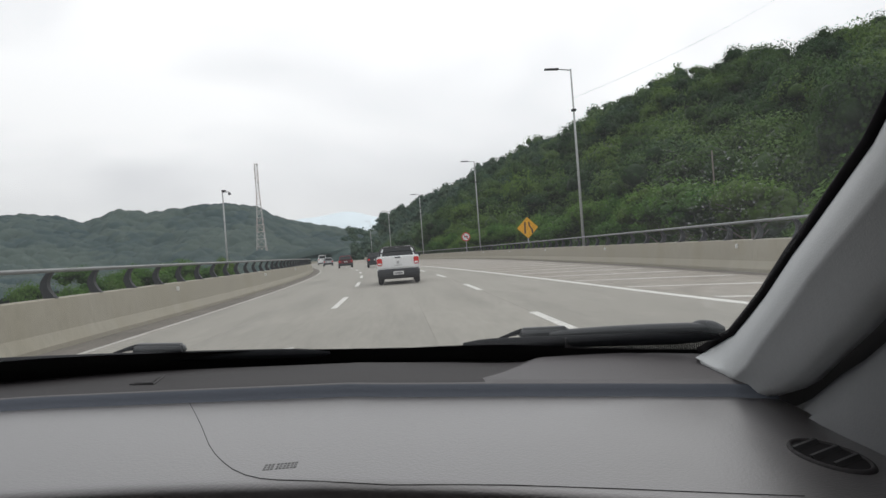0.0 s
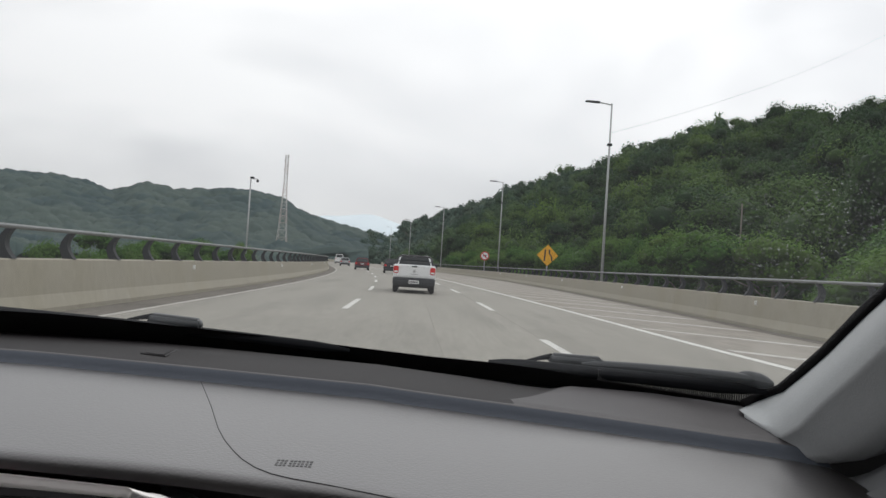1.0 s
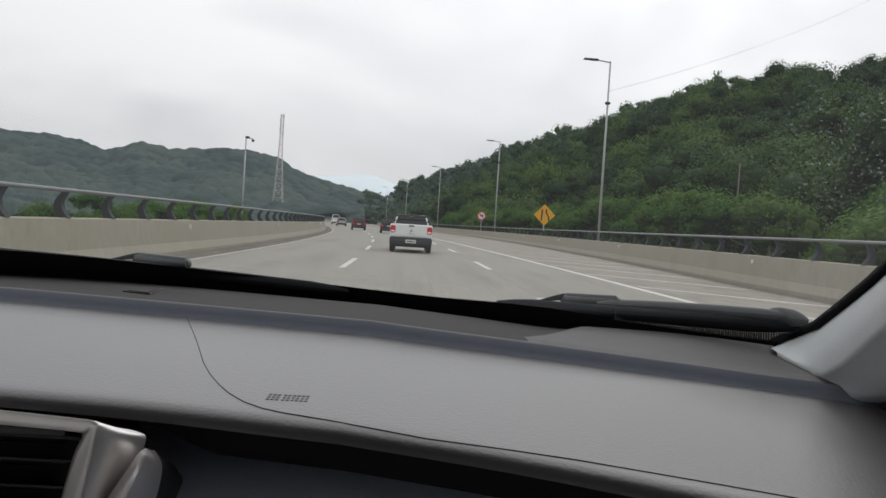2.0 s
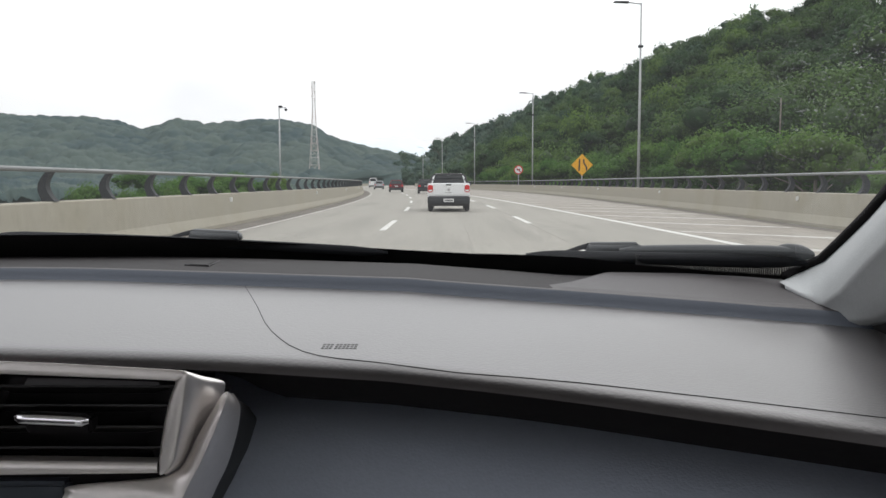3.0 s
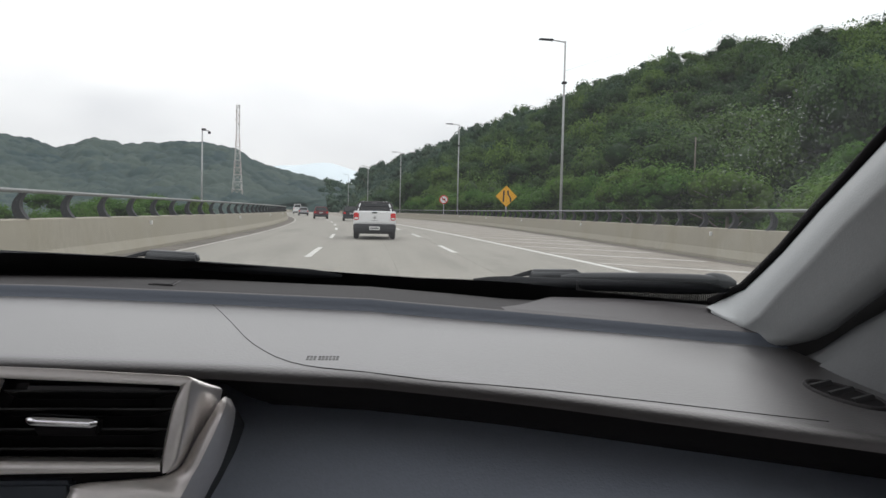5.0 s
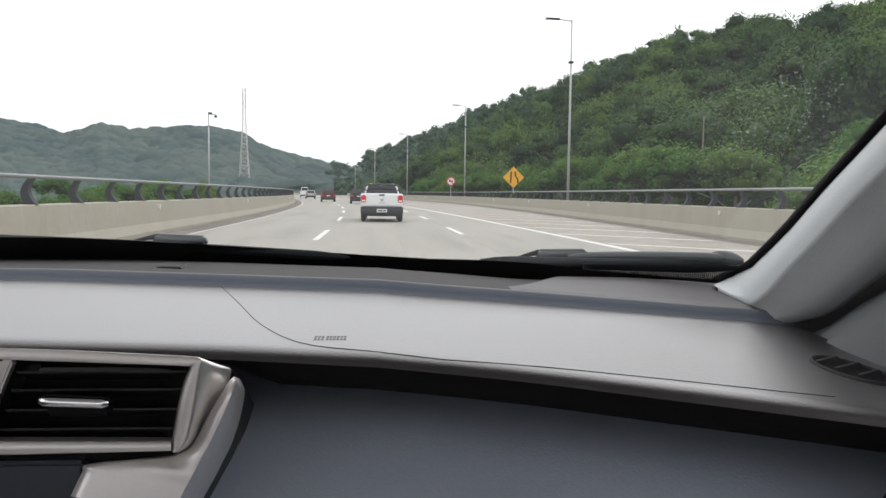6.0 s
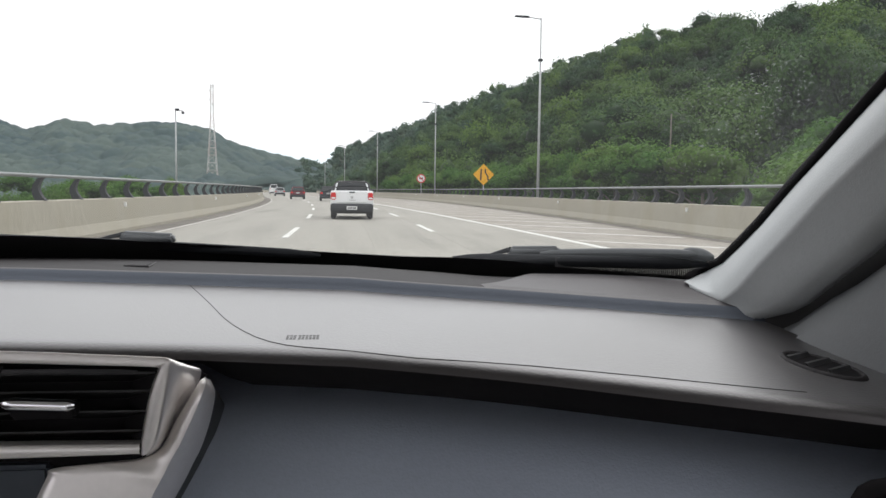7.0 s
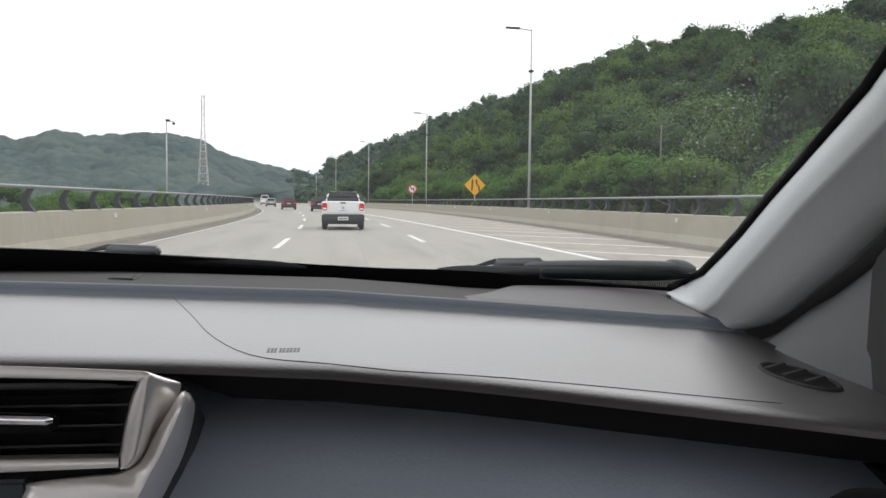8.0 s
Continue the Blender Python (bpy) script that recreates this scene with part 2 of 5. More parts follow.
# One pad plastic in two tones; the tray's darker one paints its shade.
DASH_MID = material("grained_pad_edge", (0.050, 0.046, 0.048), 0.5, vary=0.06, scale=6, fine=240, bump=0.2, bump_scale=330, spec=0.3)
DASH_UP = material("grained_upper_pad", (0.026, 0.024, 0.025), 0.62, vary=0.06, scale=6, fine=240, bump=0.25, bump_scale=330, spec=0.12)
BAND = material("smooth_band_plastic", (0.092, 0.105, 0.128), 0.62, spec=0.25, vary=0.04, scale=8, fine=200, bump=0.1, bump_scale=500)
RECESS = material("black_plastic", (0.018, 0.018, 0.019), 0.55, vary=0.1, scale=10, fine=150)
DISPLAY = material("dark_display_panel", (0.045, 0.055, 0.07), 0.35, vary=0.05, scale=8, fine=200)
GLOVE = material("charcoal_panel_plastic", (0.40, 0.45, 0.53), 0.5, vary=0.06, scale=8, fine=240, bump=0.2, bump_scale=420)
# For black plastic, and for sheets that stand in for shaded gaps.
WELL = material("matt_black_plastic_and_shade", (0.017, 0.016, 0.017), 0.95, vary=0.1, scale=10, fine=150, spec=0.05)
SLAT = material("satin_black_slat", (0.03, 0.03, 0.031), 0.4, vary=0.05, scale=10, fine=150)
SILVER = material("satin_silver_trim", (0.86, 0.83, 0.81), 0.40, metal=0.92, vary=0.04, scale=8, fine=160)
CHROME = material("polished_chrome", (0.95, 0.96, 1.0), 0.15, metal=1.0, vary=0.01)
HAZARD = material("red_button_plastic", (0.85, 0.035, 0.095), 0.4, vary=0.04, scale=12)
PILLAR = material("grey_pillar_trim", (0.44, 0.46, 0.465), 0.6, vary=0.05, scale=6, fine=200, bump=0.15, bump_scale=500)
DOOR_TRIM = material("grey_door_trim", (0.14, 0.145, 0.15), 0.65, vary=0.06, scale=6, fine=200, bump=0.15, bump_scale=500)
LINER = material("pale_headliner", (0.60, 0.60, 0.58), 0.9, vary=0.05, scale=8, fine=120)
RUBBER = material("black_rubber", (0.026, 0.025, 0.026), 0.6, vary=0.15, scale=8, fine=80)
BLADE = material("wiper_rubber", (0.013, 0.014, 0.016), 0.8, vary=0.15, scale=10, fine=80, spec=0.1)
WIPER = material("satin_black_wiper", (0.035, 0.039, 0.043), 0.45, vary=0.12, scale=10, fine=80)
PRINT = material("embossed_grey_print", (0.05, 0.05, 0.052), 0.45, spec=0.6)
WINDSCREEN = clear_glass("windscreen_glass", 0.015, dirt=0.55)
CAR_GLASS = material("tinted_glass", (0.012, 0.015, 0.016), 0.06, vary=0.02)
PAINT_W = material("white_car_paint", (0.80, 0.81, 0.82), 0.3, vary=0.03, scale=1)
PAINT_R = material("dark_red_car_paint", (0.115, 0.013, 0.018), 0.25, vary=0.04, scale=1)
PAINT_K = material("black_car_paint", (0.018, 0.018, 0.022), 0.25, vary=0.04, scale=1)
PAINT_S = material("silver_car_paint", (0.35, 0.36, 0.37), 0.3, metal=0.4, vary=0.04, scale=1)
BUMPER = material("grey_bumper_plastic", (0.030, 0.033, 0.037), 0.6, vary=0.1, scale=4)
TAIL = lamp_lens("lit_tail_lens", (0.52, 0.016, 0.014), 0.12)
RIM = material("alloy_rim", (0.35, 0.35, 0.36), 0.35, metal=0.8, vary=0.05)


# ---- building helpers ----
def part(name, bm, mat, parent=None, label="", smooth=False):
    me = bpy.data.meshes.new(name)
    bmesh.ops.recalc_face_normals(bm, faces=bm.faces)
    bm.to_mesh(me)
    bm.free()
    me.materials.append(mat)
    if smooth:
        for p in me.polygons:
            p.use_smooth = True
    ob = new(name, me)
    if parent:
        ob.parent = parent
    if label:
        tagged(ob, label)
    return ob


def thing(name, label, category, group="", kind="", at=(0, 0, 0), turn=0):
    ob = tagged(new(name), label, category, group, kind)
    ob.matrix_basis = pose(*at, 0, 0, turn)
    return ob


def array_mesh(name, verts, faces, mat, parent=None, tint=None, smooth=False):
    """A mesh from numpy arrays of corners and of quads or triangles."""
    me = bpy.data.meshes.new(name)
    verts, faces = np.asarray(verts, np.float32), np.asarray(faces, np.int32)
    k = faces.shape[1]
    me.vertices.add(len(verts))
    me.vertices.foreach_set("co", verts.ravel())
    me.loops.add(faces.size)
    me.loops.foreach_set("vertex_index", faces.ravel())
    me.polygons.add(len(faces))
    me.polygons.foreach_set("loop_start", np.arange(0, faces.size, k, dtype=np.int32))
    me.update(calc_edges=True)
    if tint is not None:
        a = me.attributes.new("tint", "FLOAT", "FACE")
        a.data.foreach_set("value", np.asarray(tint, np.float32))
    if smooth:
        me.polygons.foreach_set("use_smooth", np.ones(len(faces), bool))
    me.materials.append(mat)
    ob = new(name, me)
    if parent:
        ob.parent = parent
    return ob


def box(bm, x0, x1, y0, y1, z0, z1, bev=0.0, seg=2):
    vs = bmesh.ops.create_cube(bm, size=1.0)["verts"]
    for v in vs:
        v.co = Vector(((x0 + x1) / 2 + v.co.x * (x1 - x0), (y0 + y1) / 2 + v.co.y * (y1 - y0), (z0 + z1) / 2 + v.co.z * (z1 - z0)))
    if bev:
        es = {e for v in vs for e in v.link_edges}
        bmesh.ops.bevel(bm, geom=list(es), offset=bev, segments=seg, affect="EDGES", clamp_overlap=True)
    return bm


def hexa(bm, low, high, bev=0.0, seg=2):
    """A solid between two four-cornered faces."""
    a = [bm.verts.new(p) for p in low]
    b = [bm.verts.new(p) for p in high]
    fs = [bm.faces.new(a[::-1]), bm.faces.new(b)]
    for i in range(len(a)):
        j = (i + 1) % len(a)
        fs.append(bm.faces.new((a[i], a[j], b[j], b[i])))
    if bev:
        es = {e for f in fs for e in f.edges}
        bmesh.ops.bevel(bm, geom=list(es), offset=bev, segments=seg, affect="EDGES", clamp_overlap=True)
    return bm


def prism(bm, yz, x0, x1, bev=0.0, seg=2, inset=0.0):
    """A side outline in y and z, drawn out from x0 to x1."""
    return hexa(bm, [(x0, y, z) for y, z in yz], [(x1, y, z) for y, z in yz], bev, seg)


def tube(bm, pts, r, sides=8, r_end=None):
    """A round bar along points."""
    pts = [Vector(p) for p in pts]
    rings = []
    for i, p in enumerate(pts):
        d = (pts[min(i + 1, len(pts) - 1)] - pts[max(i - 1, 0)]).normalized()
        side = d.cross(Vector((0, 0, 1)) if abs(d.z) < 0.9 else Vector((0, 1, 0))).normalized()
        up = side.cross(d)
        rr = r if r_end is None else r + (r_end - r) * i / (len(pts) - 1)
        rings.append([bm.verts.new(p + rr * (math.cos(a) * side + math.sin(a) * up)) for a in (2 * math.pi * k / sides for k in range(sides))])
    for a, b in zip(rings, rings[1:]):
        for k in range(sides):
            bm.faces.new((a[k], a[(k + 1) % sides], b[(k + 1) % sides], b[k]))
    bm.faces.new(rings[0][::-1])
    bm.faces.new(rings[-1])
    return bm


def disc(bm, c, r, depth, axis="y", sides=24, bev=0.0):
    """A round plate with its axis along x, y or z."""
    rot = {"y": pose(0, 0, 0, 90), "x": pose(0, 0, 0, 0, 90), "z": Matrix.Identity(4)}[axis]
    vs = bmesh.ops.create_cone(bm, cap_ends=True, segments=sides, radius1=r, radius2=r, depth=depth, matrix=Matrix.Translation(c) @ rot)["verts"]
    if bev:
        es = [e for e in {e for v in vs for e in v.link_edges} if any(len(f.verts) > 4 for f in e.link_faces)]
        bmesh.ops.bevel(bm, geom=es, offset=bev, segments=2, affect="EDGES")
    return bm


def grid_sheet(bm, rows):
    """A sheet over rows of points."""
    vs = [[bm.verts.new(p) for p in r] for r in rows]
    for a, b in zip(vs, vs[1:]):
        for i in range(len(a) - 1):
            bm.faces.new((a[i], a[i + 1], b[i + 1], b[i]))
    return bm


def interp(x, xs, ys):
    return float(np.interp(x, xs, ys))


# ---- the line of the road: it bends to the left ahead ----
def off(y):
    y = np.asarray(y, float)
    a = -0.0007 * np.clip(y - 20, 0, 90) ** 2
    b = -0.126 * np.clip(y - 110, 0, 130)
    c = -0.05 * np.clip(y - 240, 0, 5000)
    return a + b + c


W_Y = (-80, 20, 30, 50, 70, 100, 130, 900)
W_X = (9.7, 9.7, 10.15, 11.0, 12.0, 13.4, 14.0, 14.0)


def left_edge(y):
    return -5.45 + float(off(y))


def right_edge(y):
    return interp(y, W_Y, W_X) + float(off(y))


def taper(y):
    """The solid line that closes the right-hand lane."""
    return interp(y, (-80, 5, 15, 30, 45, 70, 100, 900), (6.6, 6.1, 5.5, 4.95, 4.55, 4.1, 3.5, 3.0)) + float(off(y))


STATIONS = [-60 + 4 * i for i in range(15)] + [2 * i for i in range(120)] + [240 + 10 * i for i in range(11)]


def strip(name, lo, hi, z, mat, parent=None, ys=STATIONS, thick=0.05, label=""):
    """A flat strip along the road with some thickness."""
    bm = bmesh.new()
    rings = []
    for y in ys:
        a, b = lo(y), hi(y)
        rings.append([bm.verts.new(p) for p in ((a, y, z), (b, y, z), (b, y, z - thick), (a, y, z - thick))])
    for r, q in zip(rings, rings[1:]):
        for k in range(4):
            bm.faces.new((r[k], r[(k + 1) % 4], q[(k + 1) % 4], q[k]))
    bm.faces.new(rings[0])
    bm.faces.new(rings[-1][::-1])
    return part(name, bm, mat, parent, label)


# ---- ground: one sheet with the valley and both wooded hills ----
RID_Y = (-200, 60, 150, 175, 225, 285, 310, 400, 560, 760, 850, 1100)
RID_X = (96, 96, 94, 95, 94, 92, 88, 80, 56, 15, -8, -60)
RID_Z = (33, 35, 38.8, 42.4, 49, 53, 53, 54, 54, 48.4, 46, 36)
LH_B = (-1.2, -0.8, -0.469, -0.436, -0.403, -0.370, -0.337, -0.297, -0.239, -0.202, -0.168, -0.151, -0.120, -0.102, -0.064, -0.038, 0.02, 0.2)
LH_E = (0.086, 0.085, 0.081, 0.080, 0.075, 0.067, 0.076, 0.069, 0.078, 0.079, 0.073, 0.061, 0.048, 0.043, 0.035, 0.030, 0.024, 0.02)


def wave(x, y, s):
    return noise.noise(Vector((x * s, y * s, 3.7)))


def height(x, y):
    """The land's height: road bench, valley on the left, steep slope on the right, ridge beyond the valley."""
    u = x - float(off(y))
    edge_r = right_edge(y) + 1.0
    side = 1.0 if y > 430 else min(1.0, max(0.0, (-7 - u) / 16))
    rise = min(1.0, max(0.0, (y - 380) / 520))
    rise = rise * rise * (3 - 2 * rise)
    far = 1.0 if y < 900 else max(0.0, 1 - (y - 900) / 900)
    b = (x - 0.28) / max(y, 300)
    z = -0.5 - 5.0 * side + (interp(b, LH_B, LH_E) * 900 - 1.5 + 5.5 * wave(x, y, 0.012) * rise) * rise * far * side
    if x > edge_r:
        foot = edge_r + 9
        rx, rz = interp(y, RID_Y, RID_X), interp(y, RID_Y, RID_Z) - 7.5
        rx = max(rx, foot + 12)
        if x < foot:
            zr = -0.5 - 3.0 * (x - edge_r) / 9
        elif x < rx:
            s = (x - foot) / (rx - foot)
            zr = -3.5 + (rz + 3.5) * s ** 1.08 + 3.5 * wave(x, y, 0.03) * math.sin(math.pi * s)
        else:
            zr = rz - 0.12 * (x - rx) + 3 * wave(x, y, 0.02)
        z = max(z, zr) if y > 430 else zr
    return z


def axis(*spans):
    return [a + (b - a) * i / n for a, b, n in spans for i in range(n)]


gx = axis((-3000, -700, 10), (-700, -200, 34), (-200, -40, 20), (-40, 40, 32), (40, 140, 26), (140, 700, 10), (700, 3001, 8)) + [3001]
gy = axis((-900, -100, 10), (-100, 400, 64), (400, 1000, 48), (1000, 2000, 12), (2000, 4001, 6)) + [4001]
nx, ny = len(gx), len(gy)
gv = [(x, y, height(x, y)) for y in gy for x in gx]
gf = [(j * nx + i, j * nx + i + 1, (j + 1) * nx + i + 1, (j + 1) * nx + i) for j in range(ny - 1) for i in range(nx - 1)]
ground = array_mesh("ground", gv, gf, EARTH, smooth=True)
tagged(ground, "green valley floor rising into two wooded hills", "ground", kind="structure")

# far mountain seen faintly through the gap; its haze is in the base colour
mv, mf = [], []
for i in range(60):
    x = -1400 + 40 * i
    h = 165 * math.exp(-((x + 260) / 420.0) ** 2) + 30 * wave(x, 0, 0.006) + 40
    for j, (dy, k) in enumerate(((0, 0.0), (140, 0.55), (330, 1.0), (700, 0.2))):
        mv.append((x, 3000 + dy, -10 + h * k))
for i in range(59):
    for j in range(3):
        mf.append((i * 4 + j, (i + 1) * 4 + j, (i + 1) * 4 + j + 1, i * 4 + j + 1))
tagged(array_mesh("backdrop", mv, mf, MOUNT, smooth=True), "mountain coloured pale blue-grey for haze, fading into low cloud", "mountain", kind="structure")

# ---- road ----
road = strip("road", lambda y: left_edge(y) - 0.5, lambda y: right_edge(y) + 0.9, -0.004, JOINT, thick=0.9)
tagged(road, "worn pale concrete highway with dark joints", "road", kind="structure")
strip("gutter", lambda y: left_edge(y) + 0.0, lambda y: left_edge(y) + 0.70, 0.006, GUTTER, road, thick=0.03, label="dark dirt along the foot of the barrier")
strip("right_shoulder", lambda y: taper(y) + 0.35, lambda y: right_edge(y) - 0.02, 0.0, SHOULDER, road, thick=0.03, label="stained grey concrete shoulder")
strip("right_gutter", lambda y: right_edge(y) - 0.45, lambda y: right_edge(y) - 0.0, 0.006, GUTTER, road, thick=0.03)
strip("edge_line", lambda y: left_edge(y) + 0.74, lambda y: left_edge(y) + 0.85, 0.006, WORN, road, thick=0.008, label="white edge line")
strip("closing_line", lambda y: taper(y) + 0.05, lambda y: taper(y) + 0.25, 0.006, LINE, road, thick=0.008, label="white line that closes the lane")


def dash(x, y0, y1, w=0.15):
    bm = bmesh.new()
    a, b = float(off(y0)), float(off(y1))
    hexa(bm, [(x - w / 2 + a, y0, -0.002), (x + w / 2 + a, y0, -0.002), (x + w / 2 + b, y1, -0.002), (x - w / 2 + b, y1, -0.002)],
         [(x - w / 2 + a, y0, 0.006), (x + w / 2 + a, y0, 0.006), (x + w / 2 + b, y1, 0.006), (x - w / 2 + b, y1, 0.006)])
    return part("lane_dash", bm, LINE, road)


for k in range(14):
    dash(-1.22, -7.3 + 13.3 * k, -7.3 + 13.3 * k + 5.2)
for k in range(1, 5):
    dash(2.66, -4.0 + 13.3 * k, -4.0 + 13.3 * k + 4.6)
for k in range(18):
    y0 = 9 + 4.7 * k
    x0, x1 = taper(y0) + 0.4, right_edge(y0 - 4.0) - 0.7
    d = (x1 - x0) * 0.92
    bm = bmesh.new()
    hexa(bm, [(x0, y0, -0.002), (x1, y0 - d, -0.002), (x1, y0 - d + 0.5, -0.002), (x0, y0 + 0.5, -0.002)],
         [(x0, y0, 0.006), (x1, y0 - d, 0.006), (x1, y0 - d + 0.5, 0.006), (x0, y0 + 0.5, 0.006)])
    part("hatch_stripe", bm, WORN, road)


# ---- barriers with rails ----
def barrier(name, edge, side, label):
    """A sloped concrete wall with a tube rail on curved brackets; side: +1 when the wall stands to the right of its foot."""
    prof = ((0.0, -0.4), (0.0, 0.09), (0.10, 0.30), (0.15, 0.85), (0.17, 0.87), (0.38, 0.87), (0.40, 0.85), (0.40, -0.4))
    bm = bmesh.new()
    rings = [[bm.verts.new((edge(y) + side * px, y, pz)) for px, pz in prof] for y in STATIONS]
    for r, q in zip(rings, rings[1:]):
        for k in range(len(prof)):
            bm.faces.new((r[k], r[(k + 1) % len(prof)], q[(k + 1) % len(prof)], q[k]))
    bm.faces.new(rings[0])
    bm.faces.new(rings[-1][::-1])
    wall = tagged(part(name, bm, WALL), label, "barrier", kind="structure")
    part("rail", tube(bmesh.new(), [(edge(y) + side * 0.20, y, 1.35) for y in STATIONS], 0.037, 8), RAIL, wall, "grey steel tube rail", True)
    arc = [(0.24 + 0.115 * math.sin(math.pi * (i / 8) * 0.95) - 0.04 * i / 8, 0.868 + 0.46 * i / 8) for i in range(9)]
    bm = bmesh.new()
    rows = []
    for i, (px, pz) in enumerate(arc):
        w, t = 0.072, 0.100 - 0.060 * (i / 8) ** 0.7
        rows.append([bm.verts.new((side * (px - 0.2 + dx), dy, pz)) for dx, dy in ((-t, -w), (t, -w), (t, w), (-t, w))])
    for r, q in zip(rows, rows[1:]):
        for k in range(4):
            bm.faces.new((r[k], r[(k + 1) % 4], q[(k + 1) % 4], q[k]))
    bm.faces.new(rows[0])
    bm.faces.new(rows[-1][::-1])
    first = part("post", bm, STEEL, wall, "curved dark steel bracket")
    first.location = (edge(-20) + side * 0.2, -20, 0)
    for k in range(1, 100):
        y = -20 + 2.15 * k
        p = new("post", first.data)
        p.parent, p.location = wall, (edge(y) + side * 0.2, y, 0)
        p.rotation_euler.z = math.atan2(-(edge(y + 1) - edge(y - 1)), 2)
    return wall


def reflectors(wall, edge, side):
    """Small delineators fixed to the wall's face."""
    for y in range(6, 150, 16):
        ob = part("reflector", box(bmesh.new(), -0.05, 0.05, -0.02, 0.02, -0.06, 0.06, 0.008), SIGN_W, wall, "small white reflector")
        ob.location = (edge(y) + side * 0.12, y, 0.70)


wall_left = barrier("barrier_left", left_edge, -1, "weathered concrete median barrier with a steel rail")
wall_right = barrier("barrier_right", right_edge, 1, "weathered concrete roadside barrier with a steel rail")
reflectors(wall_left, left_edge, -1)
reflectors(wall_right, right_edge, 1)


# ---- woods ----
rng = np.random.default_rng(7)


def ico(level):
    bm = bmesh.new()
    bmesh.ops.create_icosphere(bm, subdivisions=level, radius=1)
    v = np.array([x.co[:] for x in bm.verts])
    f = np.array([[q.index for q in p.verts] for p in bm.faces])
    bm.free()
    return v, f


ICO_V, ICO_F = ico(1)


def crown_template(cards, size, lobes, loose=0.34):
    """A crown of radius 1: leaf clumps (quads) over rounded solid lobes that fill its inside."""
    cen = rng.normal(size=(lobes, 3))
    cen /= np.linalg.norm(cen, axis=1)[:, None]
    cen *= rng.uniform(0.30, 0.68, (lobes, 1))
    cen[:, 2] = cen[:, 2] * 0.6 + 0.05
    rad = rng.uniform(0.20, 0.44, lobes)
    which = rng.choice(lobes, cards, p=rad ** 2 / (rad ** 2).sum())
    d = rng.normal(size=(cards, 3))
    d[:, 2] = np.abs(d[:, 2]) * 1.1 - 0.25
    d /= np.linalg.norm(d, axis=1)[:, None]
    pos = cen[which] + d * (rad[which] * rng.uniform(0.84, 1.20, cards))[:, None]
    nrm = d + loose * rng.normal(size=(cards, 3))
    nrm /= np.linalg.norm(nrm, axis=1)[:, None]
    a = np.cross(nrm, rng.normal(size=(cards, 3)))
    a /= np.linalg.norm(a, axis=1)[:, None]
    b = np.cross(nrm, a)
    s = size * rng.uniform(0.6, 1.35, (cards, 1))
    k = rng.uniform(0.55, 1.2, (4, cards, 1))
    quad = np.stack([pos - a * s * k[0], pos - b * s * 0.7 * k[1], pos + a * s * k[2], pos + b * s * 0.7 * k[3]], 1)
    quad[:, 1] -= nrm * s * 0.25
    quad[:, 3] -= nrm * s * 0.25
    cv = np.concatenate([c + ICO_V * (r * (0.46 + 0.30 * rng.random(len(ICO_V))))[:, None] for c, r in zip(cen, rad)])
    cf = np.concatenate([ICO_F + i * len(ICO_V) for i in range(lobes)])
    return quad.reshape(-1, 3), cv, cf


CLOSE_T = [crown_template(5200, 0.030, 26) for _ in range(4)]
NEAR_T = [crown_template(1700, 0.038, 18) for _ in range(8)]
BUSH_T = [crown_template(1500, 0.044, 18) for _ in range(5)]
MID_T = [crown_template(360, 0.080, 13) for _ in range(6)]
FAR_T = [crown_template(110, 0.15, 9, loose=0.25) for _ in range(6)]


def woods(name, spots, templates, leaf, core, label, category, smooth=False):
    """Many crowns joined into one wood. Each spot: x, y, z, width radius, height radius, tint."""
    V, CV, CF, T, CT = [], [], [], [], []
    base = 0
    for i, (x, y, z, r, h, t) in enumerate(spots):
        quad, cv, cf = templates[int(rng.integers(len(templates)))]
        c, s = math.cos(i * 2.4), math.sin(i * 2.4)
        m = np.array([[c * r, -s * r, 0], [s * r, c * r, 0], [0, 0, h]]).T
        V.append(quad @ m + (x, y, z))
        CV.append(cv @ m + (x, y, z))
        CF.append(cf + base)
        base += len(cv)
        T.append(np.full(len(quad) // 4, t))
        CT.append(np.full(len(cf), t))
    V = np.concatenate(V)
    ob = array_mesh(name, V, np.arange(len(V)).reshape(-1, 4), leaf, tint=np.concatenate(T))
    tagged(ob, label, category, kind="stuff")
    # Cores fill the crowns; in the near woods their colour carries the shade.
    array_mesh("crown_core", np.concatenate(CV), np.concatenate(CF), core, ob, np.concatenate(CT), smooth=smooth)
    return ob


def scatter(y0, y1, x_of, step, r, rise, tint_scale=0.02):
    """Spots in rows across a slope, a little uneven."""
    out = []
    y = y0
    while y < y1:
        lo, hi = x_of(y)
        x = lo + rng.uniform(0, step)
        while x < hi:
            px, py = x + rng.normal() * step * 0.40, y + rng.normal() * step * 0.40
            rr = r * rng.uniform(0.65, 1.35)
            hh = rr * rng.uniform(0.8, 1.35)
            t = min(1, max(0, 0.32 + 0.6 * wave(px, py, tint_scale) + 1.1 * wave(px, py, 0.07) + rng.normal() * 0.28))
            out.append((px, py, height(px, py) + rise * rng.uniform(0.15, 1.75), rr, hh, t))
            x += step
        y += step
    return out


def ridge(y):
    return interp(y, RID_Y, RID_X)


slope_near = scatter(44, 240, lambda y: (right_edge(y) + 16, ridge(y) + 6), 8.8, 5.0, 4.4)
slope_mid = scatter(240, 480, lambda y: (right_edge(y) + 12, ridge(y) + 8), 8.0, 4.9, 4.4)
